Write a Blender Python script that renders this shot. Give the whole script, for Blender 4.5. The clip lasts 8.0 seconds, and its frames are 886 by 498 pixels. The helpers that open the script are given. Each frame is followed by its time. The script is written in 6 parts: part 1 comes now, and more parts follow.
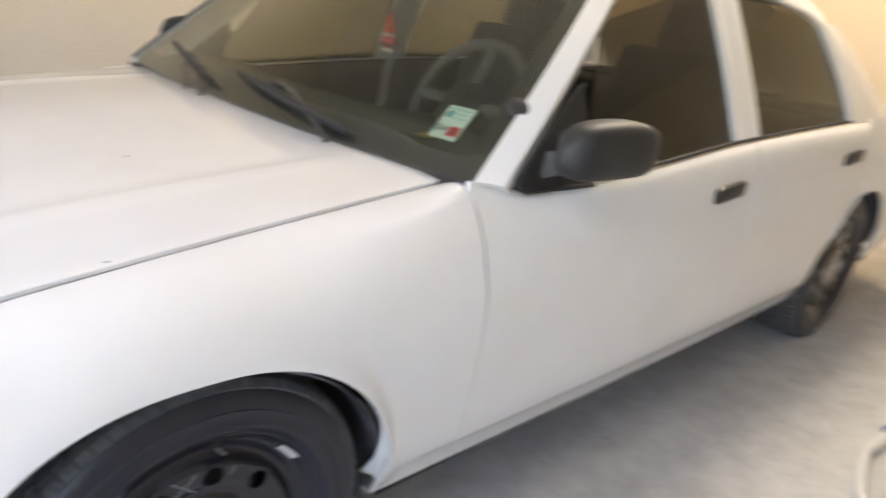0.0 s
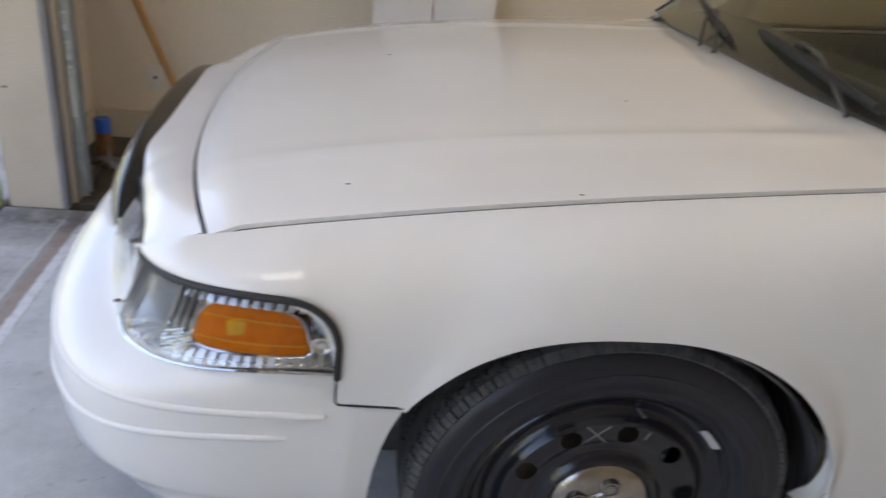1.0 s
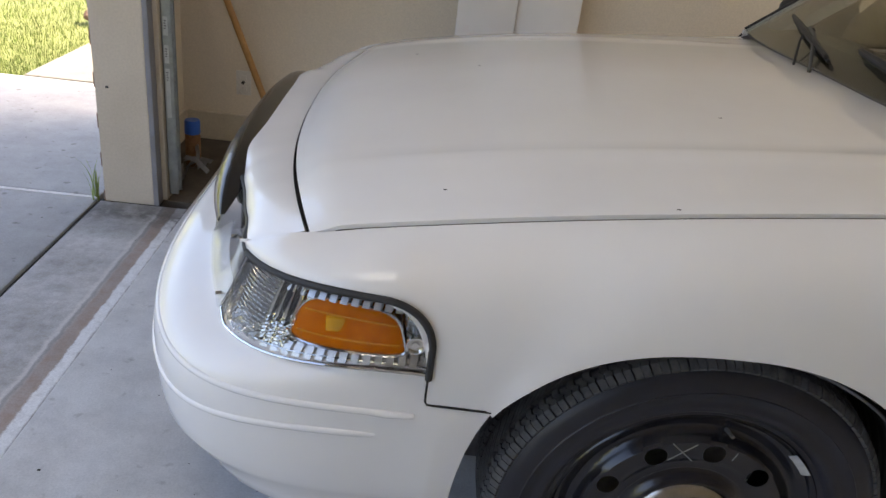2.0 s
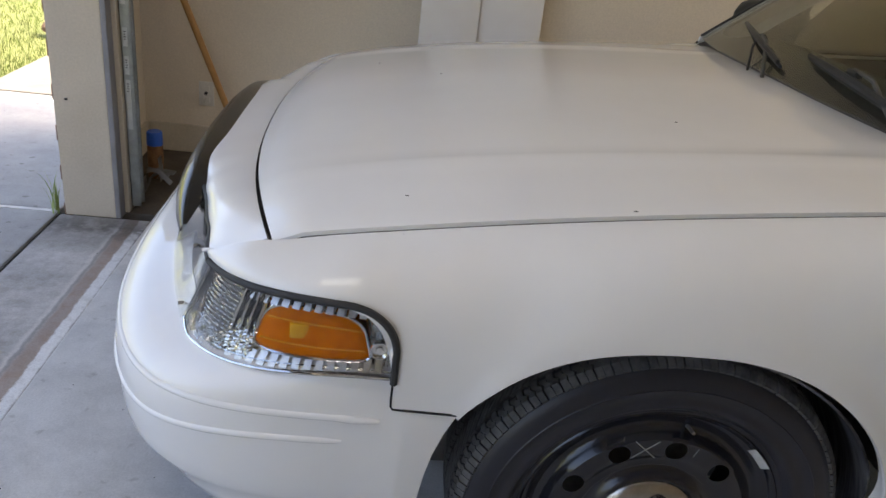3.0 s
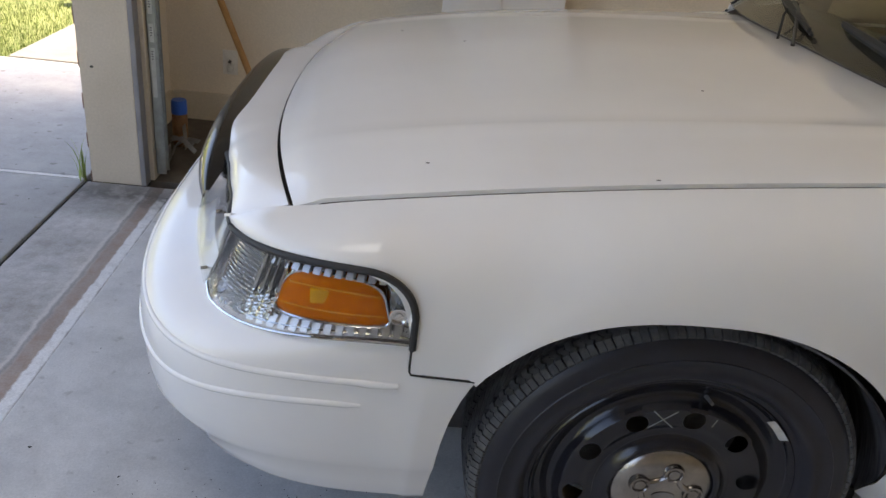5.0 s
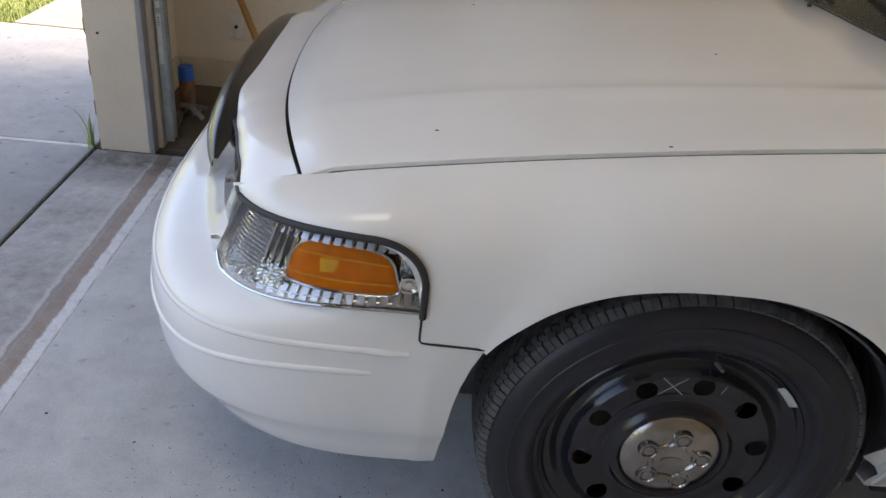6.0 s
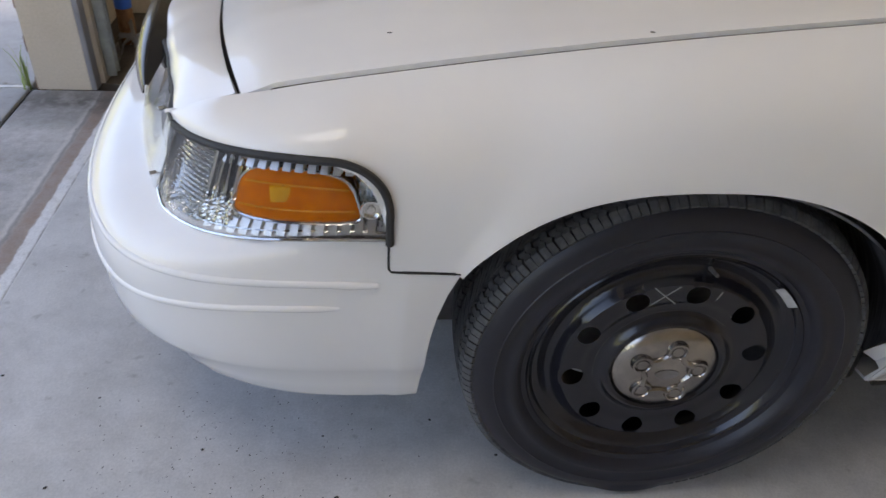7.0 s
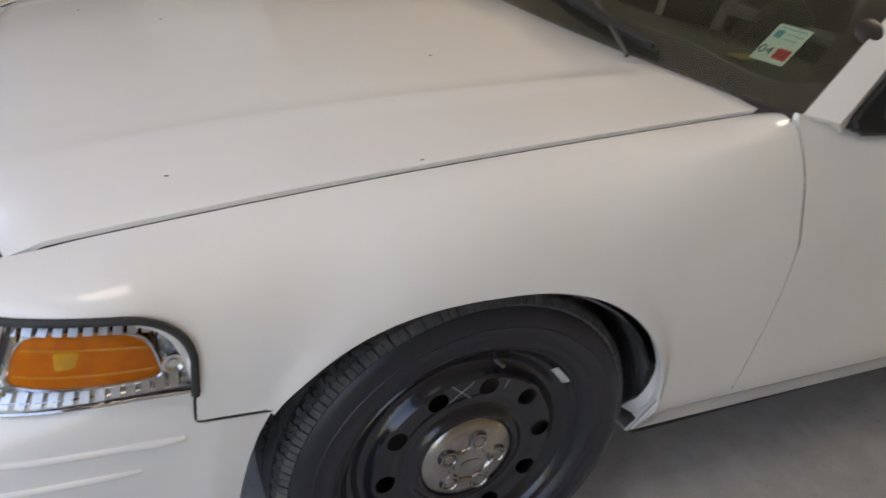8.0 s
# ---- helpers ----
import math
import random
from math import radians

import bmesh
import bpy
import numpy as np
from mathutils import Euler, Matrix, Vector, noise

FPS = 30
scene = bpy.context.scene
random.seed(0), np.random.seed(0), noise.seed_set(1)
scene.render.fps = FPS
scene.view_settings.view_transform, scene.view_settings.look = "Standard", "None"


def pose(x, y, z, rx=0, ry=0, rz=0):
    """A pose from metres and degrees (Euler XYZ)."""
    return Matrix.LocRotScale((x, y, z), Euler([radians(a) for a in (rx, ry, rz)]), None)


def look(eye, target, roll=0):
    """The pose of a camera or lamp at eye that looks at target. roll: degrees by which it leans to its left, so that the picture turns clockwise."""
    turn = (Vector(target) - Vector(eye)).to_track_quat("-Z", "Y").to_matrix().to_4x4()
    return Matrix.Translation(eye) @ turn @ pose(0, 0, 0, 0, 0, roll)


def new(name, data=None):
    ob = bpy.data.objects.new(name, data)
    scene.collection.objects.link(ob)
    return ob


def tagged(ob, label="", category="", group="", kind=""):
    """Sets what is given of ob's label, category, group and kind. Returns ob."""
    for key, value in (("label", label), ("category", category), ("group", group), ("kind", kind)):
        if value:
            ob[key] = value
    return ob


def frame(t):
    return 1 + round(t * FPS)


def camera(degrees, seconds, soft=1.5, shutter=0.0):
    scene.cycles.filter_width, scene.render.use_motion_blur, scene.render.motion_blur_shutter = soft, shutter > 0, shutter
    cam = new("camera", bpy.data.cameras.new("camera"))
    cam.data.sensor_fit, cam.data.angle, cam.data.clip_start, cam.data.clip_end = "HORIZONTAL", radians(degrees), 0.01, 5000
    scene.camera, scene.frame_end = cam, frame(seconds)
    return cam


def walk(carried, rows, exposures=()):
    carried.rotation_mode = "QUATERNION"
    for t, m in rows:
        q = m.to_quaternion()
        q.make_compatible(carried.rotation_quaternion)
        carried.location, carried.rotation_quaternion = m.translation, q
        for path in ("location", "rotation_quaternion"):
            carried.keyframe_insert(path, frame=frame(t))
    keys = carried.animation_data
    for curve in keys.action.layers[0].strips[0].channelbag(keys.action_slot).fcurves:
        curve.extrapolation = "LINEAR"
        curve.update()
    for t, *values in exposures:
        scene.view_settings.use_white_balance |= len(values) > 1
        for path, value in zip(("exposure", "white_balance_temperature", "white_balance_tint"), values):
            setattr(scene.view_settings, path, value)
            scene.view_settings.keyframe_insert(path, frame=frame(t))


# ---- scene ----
cam = camera(61.6, 8.0, shutter=0.3)
EXPOSURES = [(0, 4.05, 6900, 13), (0.5, 3.60, 6900, 12), (1.0, 3.23, 7100, 13), (2.5, 2.95, 7050, 12), (3.5, 2.96, 7000, 12), (4.0, 3.14, 7250, 12), (4.5, 2.98, 7100, 12), (5.8, 2.90, 7100, 12), (7.0, 3.08, 7150, 13), (7.5, 3.08, 7250, 13), (8.0, 3.20, 7350, 13)]
PATH = [
    (0, (-0.483, -1.827, 1.312), (0.868, -0.523, 0.624), 7.8),
    (0.1, (-0.473, -1.82, 1.307), (0.735, -0.397, 0.587), 6.8),
    (0.3, (-0.467, -1.773, 1.293), (0.503, -0.218, 0.493), 6.8),
    (0.5, (-0.442, -1.758, 1.29), (0.296, -0.107, 0.436), 7.3),
    (0.7, (-0.443, -1.756, 1.28), (0.12, -0.042, 0.416), 7.9),
    (1, (-0.458, -1.78, 1.262), (-0.183, -0.017, 0.359), 7.1),
    (1.2, (-0.478, -1.782, 1.258), (-0.338, -0.015, 0.332), 6.3),
    (2.3, (-0.512, -1.809, 1.257), (-0.393, -0.016, 0.377), 7.6),
    (2.5, (-0.505, -1.814, 1.258), (-0.363, -0.021, 0.383), 7.5),
    (3, (-0.501, -1.811, 1.257), (-0.309, -0.016, 0.396), 7.4),
    (3.5, (-0.484, -1.837, 1.275), (-0.259, -0.044, 0.418), 7.3),
    (4, (-0.485, -1.842, 1.256), (-0.284, -0.054, 0.382), 7.1),
    (4.5, (-0.503, -1.814, 1.251), (-0.35, -0.037, 0.347), 7.1),
    (4.7, (-0.497, -1.815, 1.251), (-0.351, -0.043, 0.336), 7.2),
    (5.8, (-0.495, -1.813, 1.25), (-0.376, -0.084, 0.252), 7.0),
    (6, (-0.497, -1.809, 1.253), (-0.376, -0.092, 0.236), 6.8),
    (6.5, (-0.488, -1.794, 1.238), (-0.363, -0.126, 0.141), 5.6),
    (7, (-0.475, -1.72, 1.193), (-0.286, -0.122, 0.005), 3.9),
    (7.3, (-0.473, -1.713, 1.207), (-0.141, -0.119, 0.046), 4.2),
    (7.5, (-0.483, -1.716, 1.219), (0.0, -0.117, 0.118), 5.2),
    (7.7, (-0.506, -1.713, 1.239), (0.124, -0.12, 0.207), 5.9),
    (8, (-0.56, -1.695, 1.261), (0.301, -0.159, 0.313), 8.5),
]
walk(cam, [(t, look(eye, target, roll)) for t, eye, target, roll in PATH], EXPOSURES)


# ---- world, sun, light ----
world = bpy.data.worlds.new("sky")
scene.world = world
world.use_nodes = True
wn = world.node_tree
sky = wn.nodes.new("ShaderNodeTexSky")
sky.sky_type = 'NISHITA'
sky.sun_disc = False
sky.sun_elevation = radians(47)
sky.sun_rotation = radians(95)
sky.dust_density = 5.0
sky.ozone_density = 0.2
sky.air_density = 0.6
wn.links.new(sky.outputs[0], wn.nodes["Background"].inputs[0])
wn.nodes["Background"].inputs[1].default_value = 0.125
sun = new("sun", bpy.data.lights.new("sun", 'SUN'))
sun.data.energy = 2.0
sun.data.angle = radians(0.5)
sun.data.color = (1.0, 0.95, 0.86)
sun.matrix_world = look((8.7, -0.50, 9.4), (0.0, 0.0, 0.0))


# ---- materials ----
def nodes_of(name):
    m = bpy.data.materials.new(name)
    m.use_nodes = True
    nt = m.node_tree
    return m, nt, nt.nodes["Principled BSDF"]


def tex_noise(nt, scale, detail=4.0, rough=0.6, coords=None):
    n = nt.nodes.new("ShaderNodeTexNoise")
    n.inputs["Scale"].default_value = scale
    n.inputs["Detail"].default_value = detail
    n.inputs["Roughness"].default_value = rough
    if coords is None:
        coords = nt.nodes.new("ShaderNodeTexCoord").outputs["Object"]
    nt.links.new(coords, n.inputs["Vector"])
    return n


def ramp(nt, source, stops):
    r = nt.nodes.new("ShaderNodeValToRGB")
    while len(r.color_ramp.elements) < len(stops):
        r.color_ramp.elements.new(0.5)
    for e, (p, c) in zip(r.color_ramp.elements, stops):
        e.position = p
        e.color = (*c, 1.0)
    nt.links.new(source, r.inputs[0])
    return r


def mixc(nt, a, b, fac, mode='MIX', amount=None):
    m = nt.nodes.new("ShaderNodeMix")
    m.data_type = 'RGBA'
    m.blend_type = mode
    if amount is not None:
        m.inputs[0].default_value = amount
    if fac is not None:
        nt.links.new(fac, m.inputs[0])
    for value, socket in ((a, m.inputs[6]), (b, m.inputs[7])):
        if isinstance(value, tuple):
            socket.default_value = (*value, 1.0)
        else:
            nt.links.new(value, socket)
    return m.outputs[2]


def add_bump(nt, bsdf, height, strength=0.2, distance=0.01):
    b = nt.nodes.new("ShaderNodeBump")
    b.inputs["Strength"].default_value = strength
    b.inputs["Distance"].default_value = distance
    nt.links.new(height, b.inputs["Height"])
    nt.links.new(b.outputs[0], bsdf.inputs["Normal"])
    return b


def mottled(name, dark, light, scale=6.0, fine=80.0, rough=0.6, bump=0.15, metallic=0.0, coat=0.0, dist=0.004, rough_var=0.1):
    """A surface whose colour drifts between two tones, with fine grain."""
    m, nt, b = nodes_of(name)
    n1 = tex_noise(nt, scale, 5)
    n2 = tex_noise(nt, fine, 3)
    c = ramp(nt, n1.outputs[0], [(0.3, dark), (0.7, light)])
    g = ramp(nt, n2.outputs[0], [(0.25, (0.86, 0.86, 0.86)), (0.75, (1.0, 1.0, 1.0))])
    nt.links.new(mixc(nt, c.outputs[0], g.outputs[0], None, 'MULTIPLY', 1.0), b.inputs["Base Color"])
    rr = nt.nodes.new("ShaderNodeMapRange")
    rr.inputs["To Min"].default_value = max(0.02, rough - rough_var)
    rr.inputs["To Max"].default_value = min(1.0, rough + rough_var)
    nt.links.new(n1.outputs[0], rr.inputs["Value"])
    nt.links.new(rr.outputs[0], b.inputs["Roughness"])
    b.inputs["Metallic"].default_value = metallic
    b.inputs["Coat Weight"].default_value = coat
    b.inputs["Coat Roughness"].default_value = 0.08
    if bump:
        add_bump(nt, b, n2.outputs[0], bump, dist)
    return m


def glass(name, tint, rough=0.0, least=0.04):
    """Thin clear sheet: what is behind it shows through its tint, with a gloss that grows at a slant."""
    m = bpy.data.materials.new(name)
    m.use_nodes = True
    nt = m.node_tree
    nt.nodes.remove(nt.nodes["Principled BSDF"])
    out = nt.nodes["Material Output"]
    tr = nt.nodes.new("ShaderNodeBsdfTransparent")
    tr.inputs[0].default_value = (*tint, 1)
    gl = nt.nodes.new("ShaderNodeBsdfGlossy")
    gl.inputs["Roughness"].default_value = rough
    lw = nt.nodes.new("ShaderNodeLayerWeight")
    pw = nt.nodes.new("ShaderNodeMath")
    pw.operation = 'POWER'
    pw.inputs[1].default_value = 4.5
    fr = nt.nodes.new("ShaderNodeMath")
    fr.operation = 'MULTIPLY_ADD'
    fr.inputs[1].default_value = 0.95
    fr.inputs[2].default_value = least
    nt.links.new(lw.outputs["Facing"], pw.inputs[0])
    nt.links.new(pw.outputs[0], fr.inputs[0])
    mx = nt.nodes.new("ShaderNodeMixShader")
    nt.links.new(fr.outputs[0], mx.inputs[0])
    nt.links.new(tr.outputs[0], mx.inputs[1])
    nt.links.new(gl.outputs[0], mx.inputs[2])
    nt.links.new(mx.outputs[0], out.inputs[0])
    return m


def paint_material():
    """White enamel under a clear gloss, with a faint unevenness of the spray coat and dusty patches."""
    m, nt, b = nodes_of("white_paint")
    n1 = tex_noise(nt, 2.5, 4)
    n2 = tex_noise(nt, 55, 2)
    n3 = tex_noise(nt, 7, 5, 0.7)
    c = ramp(nt, n1.outputs[0], [(0.3, (0.765, 0.755, 0.745)), (0.7, (0.815, 0.81, 0.80))])
    nt.links.new(c.outputs[0], b.inputs["Base Color"])
    b.inputs["Roughness"].default_value = 0.55
    b.inputs["Specular IOR Level"].default_value = 0.25
    b.inputs["Coat Weight"].default_value = 1.0
    b.inputs["Coat IOR"].default_value = 1.45
    rr = nt.nodes.new("ShaderNodeMapRange")
    rr.inputs["From Min"].default_value = 0.35
    rr.inputs["From Max"].default_value = 0.7
    rr.inputs["To Min"].default_value = 0.012
    rr.inputs["To Max"].default_value = 0.05
    nt.links.new(n3.outputs[0], rr.inputs["Value"])
    nt.links.new(rr.outputs[0], b.inputs["Coat Roughness"])
    bmp = add_bump(nt, b, n2.outputs[0], 0.015, 0.001)
    nt.links.new(bmp.outputs[0], b.inputs["Coat Normal"])
    return m


PAINT = paint_material()
BLACK_RUBBER = mottled("black_rubber", (0.018, 0.018, 0.02), (0.032, 0.032, 0.034), 14, 160, 0.62, 0.25, dist=0.001)
TYRE_RUBBER = mottled("tyre_rubber", (0.011, 0.012, 0.019), (0.021, 0.022, 0.033), 9, 220, 0.42, 0.15, dist=0.001)
TREAD_RUBBER = mottled("dusty_tread_rubber", (0.05, 0.052, 0.055), (0.13, 0.133, 0.138), 40, 300, 0.7, 0.2, dist=0.001)
BLACK_STEEL = mottled("black_painted_steel", (0.005, 0.006, 0.012), (0.009, 0.011, 0.020), 12, 120, 0.22, 0.05, coat=0.3, dist=0.001)
BLACK_PLASTIC = mottled("black_plastic", (0.018, 0.018, 0.019), (0.03, 0.03, 0.031), 20, 400, 0.5, 0.2, dist=0.0006)
GREY_PLASTIC = mottled("grey_plastic", (0.09, 0.09, 0.085), (0.13, 0.13, 0.12), 20, 400, 0.6, 0.2, dist=0.0006)
DARK_TRIM = mottled("dark_dashboard", (0.007, 0.010, 0.007), (0.013, 0.017, 0.012), 14, 300, 0.7, 0.2, dist=0.001)
WIPER_GREY = mottled("faded_wiper_paint", (0.07, 0.067, 0.06), (0.11, 0.105, 0.094), 20, 300, 0.55, 0.1, dist=0.001)
FRIT = mottled("printed_glass_border", (0.072, 0.062, 0.068), (0.096, 0.084, 0.092), 7, 300, 0.5, 0.1, dist=0.001)
DARK_FRIT = mottled("dark_glass_border", (0.022, 0.020, 0.020), (0.036, 0.032, 0.031), 7, 300, 0.5, 0.1, dist=0.001)
FADED_FRIT = mottled("dotted_glass_border", (0.15, 0.145, 0.135), (0.20, 0.195, 0.18), 9, 600, 0.6, 0.1, dist=0.001)
COWL_PLASTIC = mottled("faded_cowl_plastic", (0.045, 0.037, 0.035), (0.075, 0.062, 0.058), 7, 300, 0.6, 0.2, dist=0.001)
CHROME = mottled("chrome", (0.78, 0.78, 0.78), (0.9, 0.9, 0.9), 30, 300, 0.1, 0.02, metallic=1.0, dist=0.001, rough_var=0.05)
LAMP_CHROME = mottled("lamp_reflector_metal", (0.62, 0.62, 0.60), (0.76, 0.76, 0.74), 40, 300, 0.06, 0.02, metallic=1.0, dist=0.001, rough_var=0.05)
PRISM = mottled("prism_plastic", (0.58, 0.58, 0.585), (0.72, 0.72, 0.72), 40, 300, 0.34, 0.02, metallic=0.85, dist=0.001, rough_var=0.05)
CAP_STEEL = mottled("polished_cap", (0.30, 0.28, 0.265), (0.50, 0.475, 0.45), 16, 90, 0.24, 0.08, metallic=1.0, dist=0.001, rough_var=0.1)
LENS = glass("clear_lens", (0.96, 0.96, 0.955), 0.0, 0.014)
WINDSHIELD = glass("windshield_glass", (0.82, 0.835, 0.78), 0.0, 0.05)
SIDE_GLASS = glass("tinted_side_glass", (0.50, 0.49, 0.44), 0.0, 0.06)
DEFROSTER = mottled("faded_dash_plastic", (0.060, 0.066, 0.056), (0.085, 0.092, 0.080), 14, 300, 0.7, 0.2, dist=0.001)
CLOTH = mottled("seat_cloth", (0.035, 0.033, 0.030), (0.065, 0.062, 0.056), 30, 500, 0.9, 0.3, dist=0.001)


def liner_material():
    """Black plastic with pale streaks of dried road dirt running down it."""
    m, nt, b = nodes_of("streaked_liner_plastic")
    mp = nt.nodes.new("ShaderNodeMapping")
    mp.inputs["Scale"].default_value = (5.0, 75.0, 5.0)
    nt.links.new(nt.nodes.new("ShaderNodeTexCoord").outputs["Object"], mp.inputs["Vector"])
    n = tex_noise(nt, 1.0, 4, 0.65, mp.outputs[0])
    c = ramp(nt, n.outputs[0], [(0.42, (0.010, 0.010, 0.013)), (0.72, (0.15, 0.15, 0.165))])
    nt.links.new(c.outputs[0], b.inputs["Base Color"])
    b.inputs["Roughness"].default_value = 0.6
    return m


LINER = liner_material()
UNDERBODY = mottled("underbody", (0.010, 0.010, 0.010), (0.022, 0.021, 0.02), 10, 90, 0.85, 0.3)


def amber_material():
    m, nt, b = nodes_of("amber_reflector")
    b.inputs["Roughness"].default_value = 0.3
    b.inputs["Specular IOR Level"].default_value = 0.04
    b.inputs["Coat Weight"].default_value = 0.0
    b.inputs["Coat Roughness"].default_value = 0.03
    n = tex_noise(nt, 60, 2)
    c = ramp(nt, n.outputs[0], [(0.3, (0.55, 0.130, 0.0)), (0.7, (0.68, 0.180, 0.0))])
    nt.links.new(c.outputs[0], b.inputs["Base Color"])
    return m


def fill_panel(name, colour, strength):
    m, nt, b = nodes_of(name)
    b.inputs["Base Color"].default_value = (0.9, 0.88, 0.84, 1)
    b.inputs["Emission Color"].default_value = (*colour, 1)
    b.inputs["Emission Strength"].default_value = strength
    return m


# glow of the added ceiling fill lights
FILL_WARM = fill_panel("lit_warm_diffuser", (1.0, 0.80, 0.54), 1.0)
FILL_COOL = fill_panel("lit_neutral_diffuser", (1.0, 0.96, 0.92), 0.62)
FILL_BRIGHT = fill_panel("lit_bright_diffuser", (1.0, 0.90, 0.74), 1.15)
GRILLE_BLACK = mottled("glossy_grille_plastic", (0.012, 0.012, 0.012), (0.022, 0.022, 0.022), 12, 200, 0.22, 0.02, coat=0.3, dist=0.001)
FLUTE_DARK = mottled("lamp_housing_metal", (0.06, 0.06, 0.062), (0.12, 0.12, 0.122), 40, 300, 0.25, 0.02, metallic=1.0, dist=0.001)
AMBER = amber_material()
AMBER_LIGHT = mottled("amber_beads", (0.80, 0.40, 0.03), (0.88, 0.48, 0.05), 60, 200, 0.2, 0)
AMBER_BULB = mottled("amber_bulb", (0.72, 0.36, 0.015), (0.80, 0.42, 0.02), 30, 100, 0.2, 0)


def concrete(name, dark, light, stain, blotch=0.80):
    m, nt, b = nodes_of(name)
    co = nt.nodes.new("ShaderNodeTexCoord").outputs["Object"]
    big = tex_noise(nt, 1.6, 6, 0.65, co)
    mid = tex_noise(nt, 9, 6, 0.7, co)
    fine = tex_noise(nt, 190, 3, 0.7, co)
    spot = tex_noise(nt, 26, 2, 0.5, co)
    c1 = ramp(nt, big.outputs[0], [(0.3, dark), (0.7, light)])
    c2 = ramp(nt, mid.outputs[0], [(0.32, (blotch, blotch, blotch)), (0.62, (1.0, 1.0, 1.0))])
    c3 = ramp(nt, fine.outputs[0], [(0.3, (0.82, 0.82, 0.82)), (0.7, (1.0, 1.0, 1.0))])
    c4 = ramp(nt, spot.outputs[0], [(0.66, (1.0, 1.0, 1.0)), (0.76, stain)])
    a = mixc(nt, c1.outputs[0], c2.outputs[0], None, 'MULTIPLY', 1.0)
    a = mixc(nt, a, c3.outputs[0], None, 'MULTIPLY', 1.0)
    a = mixc(nt, a, c4.outputs[0], None, 'MULTIPLY', 1.0)
    nt.links.new(a, b.inputs["Base Color"])
    b.inputs["Roughness"].default_value = 0.82
    add_bump(nt, b, fine.outputs[0], 0.25, 0.002)
    return m


GARAGE_CONCRETE = concrete("garage_concrete", (0.61, 0.60, 0.575), (0.74, 0.725, 0.70), (0.75, 0.74, 0.72))
WALK_CONCRETE = concrete("weathered_walk_concrete", (0.20, 0.18, 0.15), (0.24, 0.22, 0.185), (0.6, 0.59, 0.56), 0.8)
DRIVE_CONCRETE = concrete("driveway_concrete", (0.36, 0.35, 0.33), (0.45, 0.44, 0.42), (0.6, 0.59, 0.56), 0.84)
def threshold_concrete():
    """Weathered concrete with a rusty band and pale worn lines along the door's line, and dirt by the jamb."""
    m, nt, b = nodes_of("threshold_concrete")
    co = nt.nodes.new("ShaderNodeTexCoord").outputs["Object"]
    sep = nt.nodes.new("ShaderNodeSeparateXYZ")
    nt.links.new(co, sep.inputs[0])
    wob, big, fine, mid = tex_noise(nt, 14, 5, 0.7, co), tex_noise(nt, 3.5, 6, 0.7, co), tex_noise(nt, 170, 3, 0.7, co), tex_noise(nt, 22, 5, 0.75, co)

    def calc(op, a, c, clamp=False):
        n = nt.nodes.new("ShaderNodeMath")
        n.operation = op
        n.use_clamp = clamp
        for value, socket in ((a, n.inputs[0]), (c, n.inputs[1])):
            if isinstance(value, (int, float)):
                socket.default_value = value
            else:
                nt.links.new(value, socket)
        return n.outputs[0]
    x = calc('ADD', sep.outputs[0], calc('MULTIPLY', calc('SUBTRACT', wob.outputs[0], 0.5), 0.030))

    def stripe(at, half, soft):
        d = calc('ABSOLUTE', calc('SUBTRACT', x, at), 0)
        return calc('SUBTRACT', 1.0, calc('DIVIDE', calc('SUBTRACT', d, half), soft), True)

    base = ramp(nt, big.outputs[0], [(0.34, (0.40, 0.38, 0.355)), (0.64, (0.63, 0.61, 0.58))]).outputs[0]
    worn = ramp(nt, mid.outputs[0], [(0.36, (0.78, 0.76, 0.73)), (0.60, (1.0, 1.0, 1.0))]).outputs[0]
    base = mixc(nt, base, worn, None, 'MULTIPLY', 0.8)
    rust = calc('MULTIPLY', stripe(-1.404, 0.016, 0.016), ramp(nt, mid.outputs[0], [(0.30, (0.45, 0.45, 0.45)), (0.66, (0.95, 0.95, 0.95))]).outputs[0])
    c = mixc(nt, base, (0.37, 0.265, 0.205), rust)
    c = mixc(nt, c, (0.66, 0.62, 0.58), calc('MULTIPLY', stripe(-1.444, 0.003, 0.010), 0.75))
    c = mixc(nt, c, (0.27, 0.25, 0.235), calc('MULTIPLY', stripe(-1.434, 0.002, 0.006), 0.6))
    c = mixc(nt, c, (0.82, 0.81, 0.79), calc('MULTIPLY', stripe(-1.366, 0.014, 0.006), ramp(nt, mid.outputs[0], [(0.25, (0.4, 0.4, 0.4)), (0.5, (1, 1, 1))]).outputs[0]))
    # dirt washed up beside the jamb
    dirt = calc('MULTIPLY', calc('SUBTRACT', 1.0, calc('DIVIDE', calc('ABSOLUTE', calc('SUBTRACT', sep.outputs[1], 0.76), 0), 0.22), True), ramp(nt, big.outputs[0], [(0.36, (0, 0, 0)), (0.50, (1, 1, 1))]).outputs[0])
    c = mixc(nt, c, (0.10, 0.088, 0.074), calc('MULTIPLY', dirt, 0.85))
    grain = ramp(nt, fine.outputs[0], [(0.3, (0.80, 0.80, 0.80)), (0.7, (1.0, 1.0, 1.0))]).outputs[0]
    nt.links.new(mixc(nt, c, grain, None, 'MULTIPLY', 1.0), b.inputs["Base Color"])
    b.inputs["Roughness"].default_value = 0.85
    add_bump(nt, b, fine.outputs[0], 0.3, 0.002)
    return m


